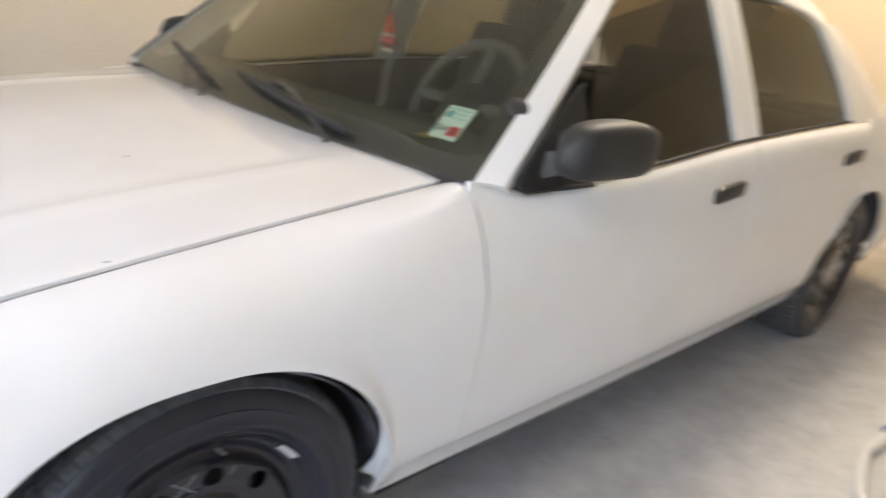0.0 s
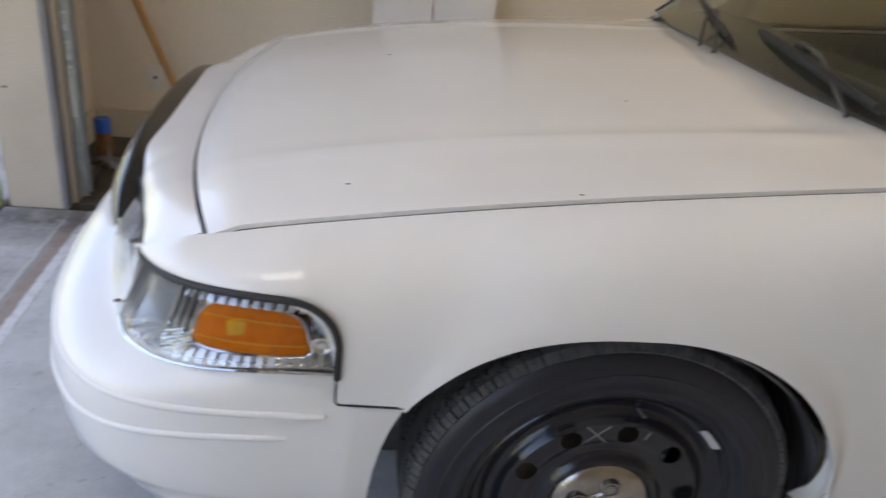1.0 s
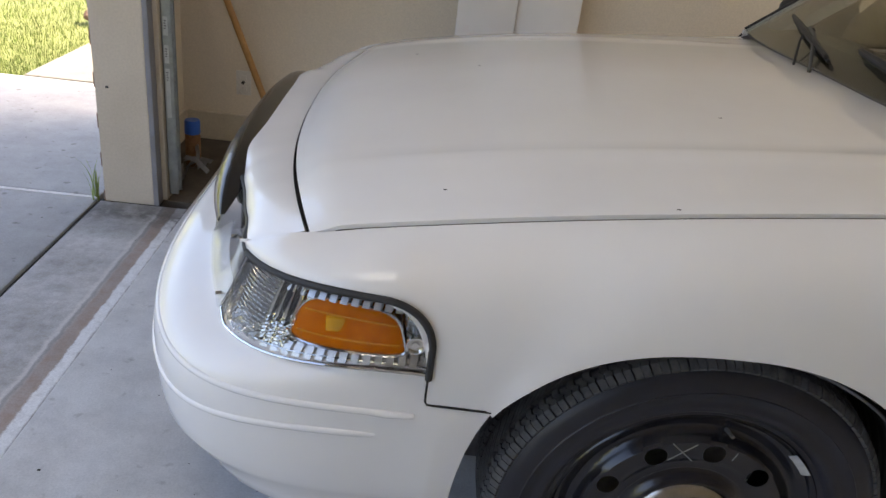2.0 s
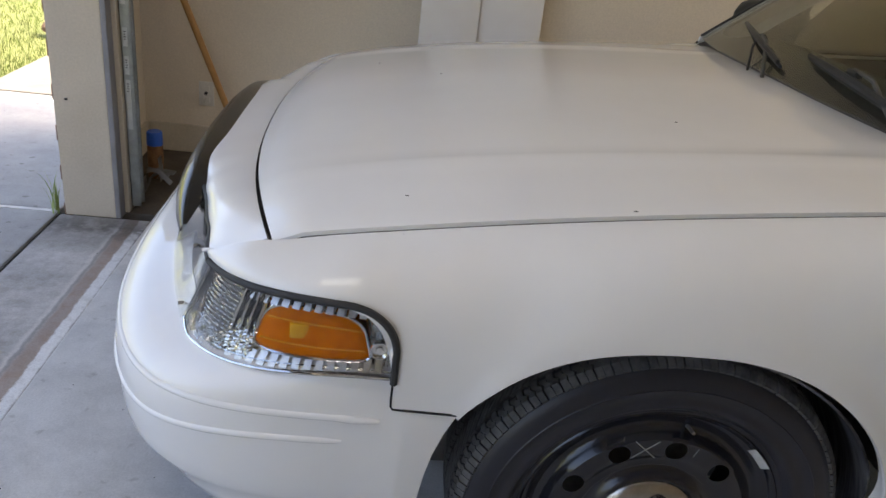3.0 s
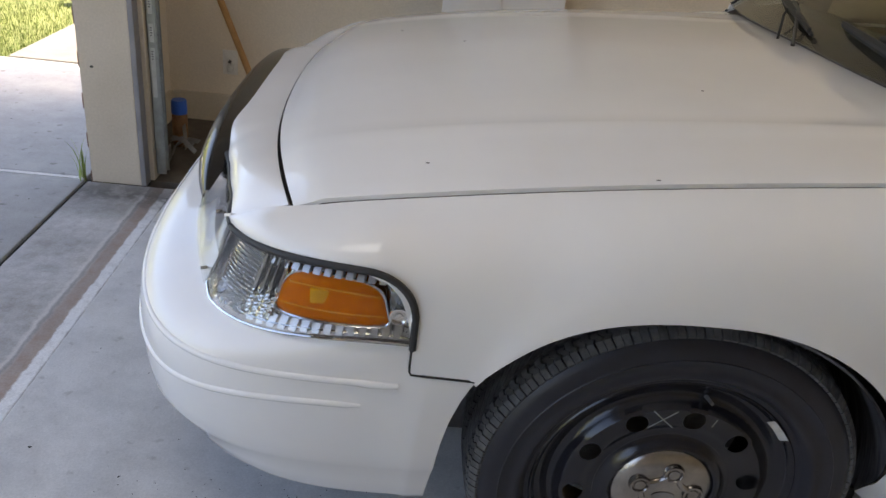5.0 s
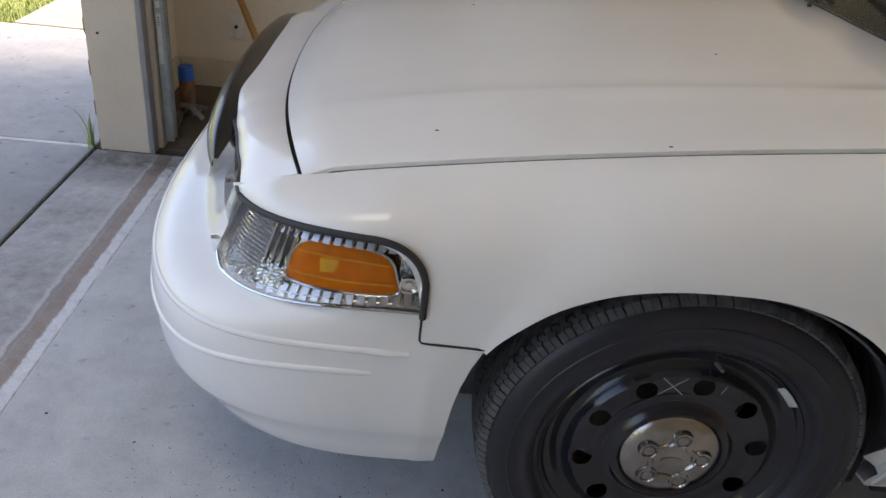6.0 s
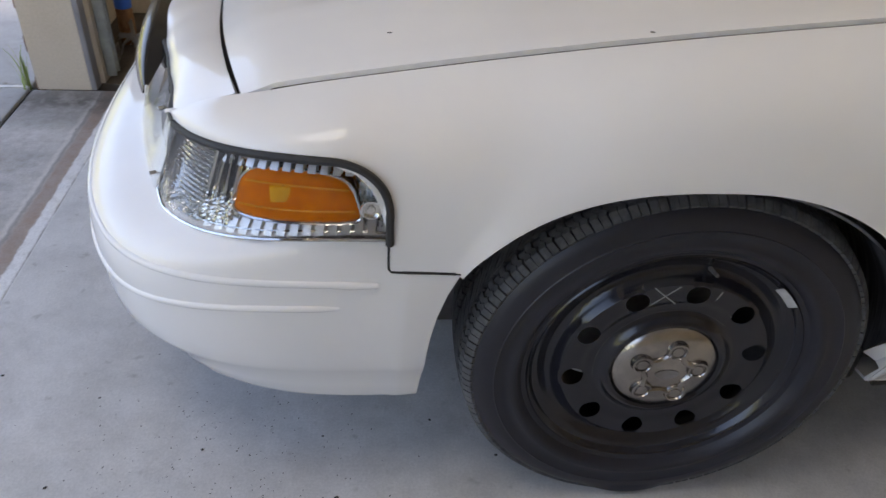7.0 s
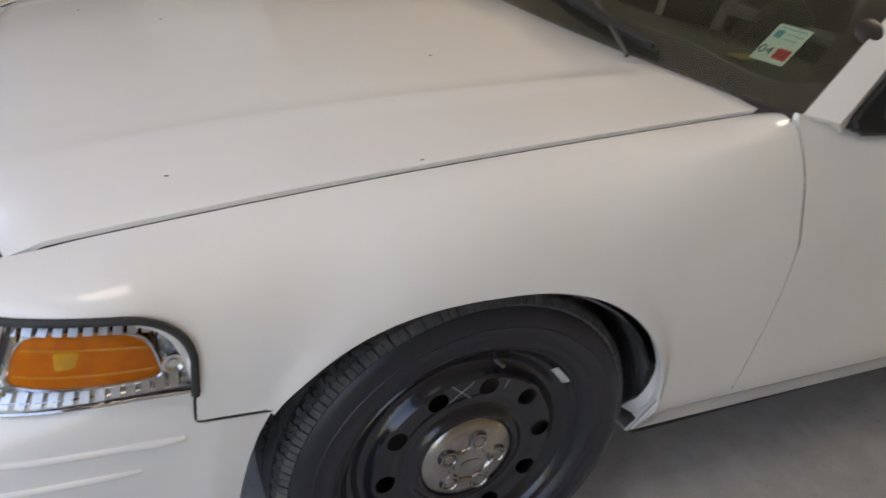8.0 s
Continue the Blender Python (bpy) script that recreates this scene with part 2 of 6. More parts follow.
THRESHOLD_CONCRETE = threshold_concrete()
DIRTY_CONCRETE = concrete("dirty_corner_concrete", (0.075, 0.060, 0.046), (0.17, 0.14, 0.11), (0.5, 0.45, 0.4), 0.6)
FILLER = mottled("pale_joint_filler", (0.58, 0.56, 0.53), (0.76, 0.74, 0.71), 12, 120, 0.8, 0.3)
JOINT_DIRT = mottled("joint_dirt", (0.02, 0.018, 0.015), (0.05, 0.045, 0.035), 20, 150, 0.95, 0.4)
WALL_PAINT = mottled("beige_wall_paint", (0.79, 0.70, 0.575), (0.85, 0.76, 0.63), 1.4, 120, 0.75, 0.12, dist=0.002)
JAMB_PAINT = mottled("beige_jamb_paint", (0.55, 0.47, 0.36), (0.63, 0.545, 0.43), 3, 120, 0.6, 0.1, dist=0.001)
BASE_PAINT = mottled("cream_baseboard_paint", (0.60, 0.53, 0.42), (0.68, 0.61, 0.5), 6, 100, 0.5, 0.08, dist=0.001)
CEIL_PAINT = mottled("ceiling_paint", (0.80, 0.78, 0.74), (0.86, 0.84, 0.80), 2, 60, 0.85, 0.3, dist=0.003)
GREY_VINYL = mottled("grey_vinyl_stop", (0.21, 0.20, 0.205), (0.27, 0.26, 0.265), 8, 200, 0.5, 0.1, dist=0.001)
GALVANISED = mottled("galvanised_steel", (0.30, 0.31, 0.29), (0.44, 0.45, 0.42), 25, 200, 0.42, 0.05, metallic=0.8, dist=0.001)
OLD_STEEL = mottled("dull_old_steel", (0.22, 0.21, 0.2), (0.42, 0.41, 0.4), 20, 100, 0.45, 0.2, metallic=0.7)
BRICK = mottled("brown_brick", (0.15, 0.085, 0.06), (0.27, 0.17, 0.12), 20, 120, 0.9, 0.4)
MORTAR = mottled("mortar", (0.36, 0.33, 0.29), (0.46, 0.43, 0.38), 12, 150, 0.95, 0.4)


def board_material():
    """White laminate with faint pink smears and a few dark scuffs."""
    m, nt, b = nodes_of("white_board")
    n1, n2, n3 = tex_noise(nt, 5, 5, 0.7), tex_noise(nt, 16, 3, 0.6), tex_noise(nt, 3, 3)
    c = ramp(nt, n3.outputs[0], [(0.3, (0.79, 0.775, 0.765)), (0.7, (0.86, 0.85, 0.84))]).outputs[0]
    c = mixc(nt, c, (0.74, 0.58, 0.57), ramp(nt, n1.outputs[0], [(0.58, (0, 0, 0)), (0.74, (0.55, 0.55, 0.55))]).outputs[0])
    c = mixc(nt, c, (0.22, 0.19, 0.19), ramp(nt, n2.outputs[0], [(0.73, (0, 0, 0)), (0.77, (0.8, 0.8, 0.8))]).outputs[0])
    nt.links.new(c, b.inputs["Base Color"])
    b.inputs["Roughness"].default_value = 0.5
    return m


BOARD_WHITE = board_material()
WOOD = mottled("varnished_pole_wood", (0.42, 0.22, 0.07), (0.56, 0.32, 0.12), 8, 90, 0.5, 0.1, dist=0.001)
WHITE_PLASTIC = mottled("white_plastic", (0.74, 0.72, 0.68), (0.8, 0.78, 0.74), 8, 90, 0.4, 0.02, dist=0.001)
BLUE_PLASTIC = mottled("blue_plastic", (0.02, 0.10, 0.50), (0.03, 0.14, 0.60), 8, 90, 0.35, 0.02, dist=0.001)
RUSTY = mottled("rusty_can", (0.20, 0.09, 0.04), (0.40, 0.22, 0.10), 40, 120, 0.7, 0.2, metallic=0.3)
SHINGLE = mottled("roof_shingles", (0.10, 0.085, 0.07), (0.17, 0.15, 0.13), 8, 60, 0.95, 0.5)
PAPER_GREEN = mottled("pale_green_paper", (0.70, 0.88, 0.82), (0.76, 0.92, 0.87), 30, 90, 0.6, 0)
PAPER_RED = mottled("red_paper", (0.45, 0.03, 0.03), (0.55, 0.05, 0.04), 30, 90, 0.6, 0)
FADED_PAPER = mottled("faded_sticker_paper", (0.52, 0.53, 0.50), (0.62, 0.63, 0.60), 30, 90, 0.6, 0)
PRINT_GREY = mottled("grey_print", (0.10, 0.10, 0.10), (0.16, 0.16, 0.16), 60, 90, 0.7, 0)
INK = mottled("black_ink", (0.02, 0.02, 0.02), (0.03, 0.03, 0.03), 30, 90, 0.7, 0)
TEAL_INK = mottled("teal_ink", (0.05, 0.22, 0.25), (0.07, 0.28, 0.3), 30, 90, 0.7, 0)
RED_CARD = mottled("red_card", (0.60, 0.03, 0.03), (0.72, 0.06, 0.05), 30, 120, 0.6, 0)
YELLOW_PAPER = mottled("yellow_paper", (0.22, 0.18, 0.015), (0.30, 0.25, 0.02), 30, 90, 0.6, 0)
CHALK = mottled("chalk", (0.22, 0.23, 0.225), (0.32, 0.33, 0.32), 200, 600, 0.9, 0)
LEAD = mottled("lead_grey", (0.42, 0.42, 0.42), (0.6, 0.6, 0.6), 60, 200, 0.5, 0.1)


def grass_material():
    m, nt, b = nodes_of("grass_blades")
    n1 = tex_noise(nt, 0.9, 4)
    n2 = tex_noise(nt, 24, 3)
    c = ramp(nt, n1.outputs[0], [(0.3, (0.06, 0.095, 0.010)), (0.7, (0.10, 0.145, 0.016))])
    g = ramp(nt, n2.outputs[0], [(0.3, (0.6, 0.6, 0.5)), (0.7, (1.1, 1.05, 0.9))])
    nt.links.new(mixc(nt, c.outputs[0], g.outputs[0], None, 'MULTIPLY', 1.0), b.inputs["Base Color"])
    b.inputs["Roughness"].default_value = 0.8
    return m


GRASS = grass_material()
WEED_GREEN = mottled("weed_leaf", (0.20, 0.27, 0.06), (0.32, 0.40, 0.11), 30, 200, 0.6, 0)
SOIL = mottled("turf_ground", (0.12, 0.135, 0.035), (0.19, 0.20, 0.06), 3, 60, 0.95, 0.5, dist=0.02)


# ---- mesh helpers ----
MIDDLE = Vector((1.2, 0.0, 0.62))      # inside of the car: sheets are thickened towards it


def thicken(bm, t):
    """Gives a sheet its thickness, on the side that faces the middle of the car."""
    bm.normal_update()
    out = sum((f.normal.dot(f.calc_center_median() - MIDDLE) * f.calc_area() for f in bm.faces))
    if out < 0:
        bmesh.ops.reverse_faces(bm, faces=bm.faces)
        bm.normal_update()
    faces, edges = list(bm.faces), [e for e in bm.edges if len(e.link_faces) == 1]
    inner = {v: bm.verts.new(v.co - v.normal * t) for v in list(bm.verts)}
    for f in faces:
        bm.faces.new([inner[v] for v in reversed(f.verts)])
    for e in edges:
        loop = e.link_loops[0]
        a, b = loop.vert, loop.link_loop_next.vert
        bm.faces.new((b, a, inner[a], inner[b]))


def part(name, bm, material, parent=None, label="", smooth=40.0, solid=0.0, kind=""):
    """Links a bmesh as one mesh object under a thing or a part."""
    bmesh.ops.remove_doubles(bm, verts=bm.verts, dist=1e-6)
    bmesh.ops.recalc_face_normals(bm, faces=bm.faces)
    if solid:
        thicken(bm, solid)
    me = bpy.data.meshes.new(name)
    bm.to_mesh(me)
    bm.free()
    me.materials.append(material)
    ob = new(name, me)
    if smooth:
        me.polygons.foreach_set("use_smooth", [True] * len(me.polygons))
        me.set_sharp_from_angle(angle=radians(smooth))
    if parent is not None:
        ob.parent = parent
    if label or kind:
        tagged(ob, label=label, kind=kind)
    return ob


def thing(name, label, category, group=""):
    return tagged(new(name), label, category, group)


def bm_box(bm, lo, hi, bevel=0.0):
    m = Matrix.LocRotScale([(a + b) / 2 for a, b in zip(lo, hi)], None, [b - a for a, b in zip(lo, hi)])
    made = bmesh.ops.create_cube(bm, size=1.0, matrix=m)
    if bevel:
        edges = list({e for v in made["verts"] for e in v.link_edges})
        bmesh.ops.bevel(bm, geom=edges, offset=bevel, segments=2, affect='EDGES', profile=0.6)
    return made


def box(lo, hi, bevel=0.0):
    bm = bmesh.new()
    bm_box(bm, lo, hi, bevel)
    return bm


def structure(name, bm, material, label, category, parent=None, smooth=0):
    ob = part(name, bm, material, parent, smooth=smooth)
    tagged(ob, label, category, kind="structure")
    return ob


def grid(rows, closed=False, bm=None):
    """A sheet through rows of points."""
    bm = bm or bmesh.new()
    vs = [[bm.verts.new(p) for p in row] for row in rows]
    for a, b in zip(vs, vs[1:]):
        n = len(a)
        for i in range(n if closed else n - 1):
            j = (i + 1) % n
            q = [a[i], a[j], b[j], b[i]]
            if (q[0].co - q[3].co).length < 1e-6 and (q[1].co - q[2].co).length < 1e-6:
                continue
            try:
                bm.faces.new(q)
            except ValueError:
                pass
    return bm


def tube(points, radius, sides=8, bm=None, caps=True):
    """A round bar along a line of points; radius may be a list."""
    bm = bm or bmesh.new()
    pts = [Vector(p) for p in points]
    rad = radius if isinstance(radius, (list, tuple)) else [radius] * len(pts)
    rings = []
    up = Vector((0.13, 0.21, 0.97))
    for i, p in enumerate(pts):
        d = (pts[min(i + 1, len(pts) - 1)] - pts[max(i - 1, 0)]).normalized()
        side = d.cross(up)
        if side.length < 0.05:
            side = d.cross(Vector((1, 0, 0)))
        side.normalize()
        top = side.cross(d)
        rings.append([bm.verts.new(p + rad[i] * (math.cos(a) * side + math.sin(a) * top)) for a in [2 * math.pi * k / sides for k in range(sides)]])
    for a, b in zip(rings, rings[1:]):
        for k in range(sides):
            bm.faces.new((a[k], a[(k + 1) % sides], b[(k + 1) % sides], b[k]))
    if caps:
        bm.faces.new(rings[0][::-1])
        bm.faces.new(rings[-1])
    return bm


def spin(profile, segments, axis_point=(0, 0, 0), bm=None):
    """Turns a profile of (radius, depth) round the y axis; depth counts along -y (outwards on the near side)."""
    bm = bm or bmesh.new()
    rows = []
    for k in range(segments):
        a = 2 * math.pi * k / segments
        rows.append([bm.verts.new((axis_point[0] + r * math.cos(a), axis_point[1] - d, axis_point[2] + r * math.sin(a))) for r, d in profile])
    for k in range(segments):
        a, b = rows[k], rows[(k + 1) % segments]
        for i in range(len(profile) - 1):
            if profile[i][0] < 1e-6 and profile[i + 1][0] < 1e-6:
                continue
            bm.faces.new((a[i], a[i + 1], b[i + 1], b[i]))
    bmesh.ops.remove_doubles(bm, verts=bm.verts, dist=1e-6)
    return bm


def curve(xs, vs):
    """A smooth function through points (cubic, with slopes from the neighbours)."""
    n = len(xs)
    sl = []
    for i in range(n):
        a, b = max(i - 1, 0), min(i + 1, n - 1)
        sl.append((vs[b] - vs[a]) / (xs[b] - xs[a]))

    def f(x):
        x = min(max(x, xs[0]), xs[-1])
        i = 0
        while i < n - 2 and x > xs[i + 1]:
            i += 1
        h = xs[i + 1] - xs[i]
        t = (x - xs[i]) / h
        t2, t3 = t * t, t * t * t
        return (2 * t3 - 3 * t2 + 1) * vs[i] + (t3 - 2 * t2 + t) * h * sl[i] + (3 * t2 - 2 * t3) * vs[i + 1] + (t3 - t2) * h * sl[i + 1]
    return f


def spread(a, b, n):
    return [a + (b - a) * i / (n - 1) for i in range(n)]


def smoothstep(a, b, x):
    t = min(max((x - a) / (b - a), 0.0), 1.0)
    return t * t * (3 - 2 * t)


# ---- the garage and the ground ----
WALL_Y = 1.66          # inner face of the side wall
DOOR_X = -1.60         # inner face of the front wall
JAMB_Y = 0.85          # edge of the door opening
BACK_X, FAR_Y, CEIL_Z, HEAD_Z = 5.7, -5.2, 2.62, 2.15

# bank ahead of the driveway is added, unseen, to put green into reflections
ground = structure("ground", grid([[(x, y, z) for y in (-400, -40, 0, 40, 400)] for x, z in ((-400, 2.0), (-40, 1.5), (-24, 1.0), (-15, 0.1), (-11, -0.06), (0, -0.06), (40, -0.06), (400, -0.06))]), SOIL, "turf ground reaching the horizon, rising to an added bank ahead", "ground")
structure("floor", box((-1.345, FAR_Y, -0.12), (BACK_X, WALL_Y, 0.0), 0.004), GARAGE_CONCRETE, "smooth grey concrete garage floor with specks", "floor")
structure("expansion_joint", box((-1.695, -4.2, -0.12), (-1.668, 0.885, -0.016)), JOINT_DIRT, "dark dirt-filled joint in the concrete", "joint")

structure("apron", box((-1.679, -4.1, -0.12), (-1.347, JAMB_Y, -0.004), 0.006), THRESHOLD_CONCRETE, "weathered concrete threshold with a rusty band and pale worn lines", "threshold")
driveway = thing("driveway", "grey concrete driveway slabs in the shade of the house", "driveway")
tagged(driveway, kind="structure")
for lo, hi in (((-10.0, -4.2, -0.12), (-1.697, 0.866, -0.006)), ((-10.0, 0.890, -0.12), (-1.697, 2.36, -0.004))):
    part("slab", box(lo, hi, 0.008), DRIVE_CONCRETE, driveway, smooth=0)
part("joint_filler", box((-10.0, 0.868, -0.12), (-1.70, 0.888, -0.0055)), FILLER, driveway, "pale filler strip in the slab joint", smooth=0)
structure("pavement", box((-2.71, 2.375, -0.12), (-1.75, 9.0, 0.0), 0.01), WALK_CONCRETE, "sunlit pale concrete walk beside the lawn", "pavement")

# front wall with the door opening, side walls, back wall
structure("wall_front", box((DOOR_X - 0.07, JAMB_Y + 0.09, 0.0), (DOOR_X, WALL_Y, CEIL_Z)), WALL_PAINT, "beige painted garage front wall beside the door opening", "wall")
structure("wall_front_far", box((DOOR_X - 0.07, FAR_Y, 0.0), (DOOR_X, -4.05, CEIL_Z)), WALL_PAINT, "beige painted garage front wall", "wall")
structure("lintel", box((DOOR_X - 0.07, -4.05, HEAD_Z), (DOOR_X, JAMB_Y + 0.09, CEIL_Z)), WALL_PAINT, "beige painted lintel over the garage door opening", "wall")
structure("wall_side", box((DOOR_X - 0.07, WALL_Y, -0.1), (BACK_X + 0.12, WALL_Y + 0.12, CEIL_Z)), WALL_PAINT, "beige painted garage side wall", "wall")
structure("wall_side_far", box((DOOR_X - 0.07, FAR_Y - 0.12, -0.1), (BACK_X + 0.12, FAR_Y, CEIL_Z)), WALL_PAINT, "beige painted garage side wall", "wall")
structure("wall_back", box((BACK_X, FAR_Y, -0.1), (BACK_X + 0.12, WALL_Y, CEIL_Z)), WALL_PAINT, "beige painted garage back wall", "wall")
structure("ceiling", box((DOOR_X - 0.09, FAR_Y - 0.12, CEIL_Z), (BACK_X + 0.12, WALL_Y + 0.12, CEIL_Z + 0.1)), CEIL_PAINT, "pale textured garage ceiling", "ceiling")

# the jamb: a boxed post with a grey stop
structure("door_jamb", box((-1.660, JAMB_Y, -0.004), (-1.476, JAMB_Y + 0.09, HEAD_Z + 0.05), 0.003), JAMB_PAINT, "beige painted door jamb with a small dark nick", "door jamb")
structure("jamb_stop", box((-1.4755, JAMB_Y - 0.003, -0.004), (-1.456, JAMB_Y + 0.05, HEAD_Z), 0.004), GREY_VINYL, "grey vinyl stop along the garage door jamb", "trim")
structure("jamb_backing", box((-1.4755, JAMB_Y + 0.052, 0.0), (-1.442, JAMB_Y + 0.16, HEAD_Z), 0.002), JAMB_PAINT, "beige painted backing board of the door jamb", "trim")
part("nick", box((-1.622, JAMB_Y - 0.003, 0.441), (-1.611, JAMB_Y + 0.002, 0.449), 0.002), INK, bpy.data.objects["door_jamb"], "small dark nick in the paint")
structure("door_jamb_far", box((-1.660, -4.14, -0.004), (-1.45, -4.05, HEAD_Z + 0.05), 0.003), JAMB_PAINT, "beige painted door jamb", "door jamb")

# skirting along the side wall and the front wall
structure("baseboard", box((DOOR_X + 0.018, WALL_Y - 0.016, 0.0), (BACK_X, WALL_Y, 0.135), 0.005), BASE_PAINT, "cream painted wooden baseboard along the wall", "baseboard")
structure("baseboard_front", box((DOOR_X, JAMB_Y + 0.165, 0.0), (DOOR_X + 0.016, WALL_Y - 0.018, 0.135), 0.005), BASE_PAINT, "cream painted wooden baseboard", "baseboard")

# roof over the garage; its end casts the shade on the driveway
# unseen front eave drawn out deep to cut sky light on the car's nose
roof = structure("roof", grid([[(-2.65, y, 2.60), (2.4, y, 4.3), (8.5, y, 2.60)] for y in (-9.0, 2.02)]), SHINGLE, "brown shingle roof over the garage with an added deep front eave", "roof")
so = roof.modifiers.new("thickness", 'SOLIDIFY')
so.thickness = 0.16
structure("gable", grid([[(-1.66, 1.9, 2.6), (2.4, 1.9, 4.1), (6.5, 1.9, 2.6)], [(-1.66, 1.9, 0.0), (2.4, 1.9, 0.0), (6.5, 1.9, 0.0)]]), MORTAR, "brick gable wall of the house", "wall")

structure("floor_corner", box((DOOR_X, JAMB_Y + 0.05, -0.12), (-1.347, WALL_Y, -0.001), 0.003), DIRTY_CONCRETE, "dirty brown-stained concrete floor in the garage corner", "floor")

# ---- the car: front axle at x = 0, nose towards -x, driver's side towards -y ----
AXLE_Z, WHEELBASE, TYRE_R = 0.335, 2.915, 0.345
car = thing("sedan_car", "white four-door sedan with black steel wheels, parked on the garage floor", "car")

seam_w = curve([-0.765, -0.663, -0.40, -0.108, 0.20, 0.59], [0.735, 0.765, 0.782, 0.785, 0.778, 0.760])
seam_z = curve([-0.765, -0.663, -0.40, -0.108, 0.20, 0.59], [0.705, 0.752, 0.805, 0.847, 0.879, 0.911])
half_w = curve([-0.46, -0.2, 0.1, 0.5, 1.5, 2.9, 3.6, 4.15], [0.912, 0.925, 0.933, 0.938, 0.948, 0.946, 0.925, 0.88])
side_in = curve([0.20, 0.25, 0.28, 0.335, 0.36, 0.45, 0.60, 0.70, 0.78, 0.84, 0.90, 0.96, 1.02],
                [0.105, 0.080, 0.067, 0.040, 0.024, 0.012, 0.0, 0.002, 0.010, 0.022, 0.042, 0.066, 0.095])
belt_z = curve([0.60, 0.95, 1.22, 1.7, 2.54, 3.2, 4.1], [0.905, 0.915, 0.931, 0.962, 0.985, 0.985, 0.95])


def side_w(x, z):
    return half_w(x) - side_in(z)


def arch_z(x, x0=0.0):
    """Height of the wheel opening's edge."""
    u = x - x0
    n = 2.65 if u < 0 else 2.1
    a = 0.392
    if abs(u) >= a:
        return 0.0
    return 0.300 + 0.399 * (1 - (abs(u) / a) ** n) ** (1 / n)


NOSE_X = -0.45


def nose(theta, a, b, n=2.7):
    """Plan of the nose: theta 0 at the middle, 90 at the side."""
    t = radians(theta)
    return NOSE_X - a * max(math.cos(t), 0.0) ** (2 / n), b * math.sin(t) ** (2 / n)


def lamp_at(theta, z, off=0.0):
    """A point on the lamps' face, off metres outwards."""
    k = smoothstep(52, 38, theta) * smoothstep(12, 30, theta)        # the headlamp lies back further
    rake, off = (0.35 + 0.17 * k) * (z - 0.56), off - 0.010 * k
    x, w = nose(theta, 0.470 - rake + off, 0.912 - 0.10 * max(z - 0.60, 0.0) + off)
    return x, w, z


def lamp_theta(x):
    """The angle at which the lamps' face stands at x."""
    return math.degrees(math.acos(min(max((NOSE_X - x) / 0.44, 0.0), 1.0) ** 1.35))


def lamp_top(theta):
    return 0.690 + 0.025 * smoothstep(48, 83, theta)


def lamp_front(z):
    """The slanting line between corner lamp and headlamp."""
    return 45.5 + 6.0 * (z - 0.555) / 0.137


def lamp_corner(theta):
    """Height of the seal where it turns down round the lamp's rear end."""
    x1, z1 = lamp_at(84, 0.72)[0], lamp_top(84) + 0.005
    k = min(max((lamp_at(theta, 0.69)[0] - x1) / (-0.4520 - x1), 0.0), 1.0)
    return 0.648 + (z1 - 0.648) * math.cos(math.asin(k ** (1 / 0.9))) ** 0.9


def lamp_bottom(theta):
    return 0.550 + 0.056 * smoothstep(48, 89, theta)


def sided(rows, s):
    return [[(x, s * w, z) for x, w, z in row] for row in rows]


def shoulder(T, M, n=9, power=2.25, start=12.0):
    """Points from the seam T over a rounded shoulder to M, where the side is upright."""
    pts = []
    for k in range(n):
        f = radians(start + (90 - start) * k / (n - 1))
        h, v = math.sin(f) ** (2 / power), math.cos(f) ** (2 / power)
        h0, v0 = math.sin(radians(start)) ** (2 / power), math.cos(radians(start)) ** (2 / power)
        h, v = (h - h0) / (1 - h0), v / v0
        pts.append((T[0] + (M[0] - T[0]) * h, T[1] + (M[1] - T[1]) * h, M[2] + (T[2] - M[2]) * v))
    return pts


def hood_z(x, w):
    e = seam_w(x)
    u = min(w / e, 1.0)
    edge = seam_z(x)
    rise = 0.031 - 0.018 * smoothstep(-0.5, 0.6, x)
    crease = 0.72
    if u > crease:
        t = (1 - u) / (1 - crease)
        f = 0.72 * (1 - (1 - t) ** 1.6)
    else:
        f = 0.72 + 0.28 * (1 - (u / crease) ** 2)
    ridge = 0.006 * math.exp(-((u - crease) / 0.032) ** 2) * smoothstep(-0.74, -0.40, x) * smoothstep(0.62, 0.25, x)
    return edge + rise * f + ridge


def hood_front_x(w):
    return -0.762 + 0.103 * (w / 0.765) ** 2.3


def hood_rear_x(w):
    return 0.535 + 0.062 * (w / 0.76) ** 4


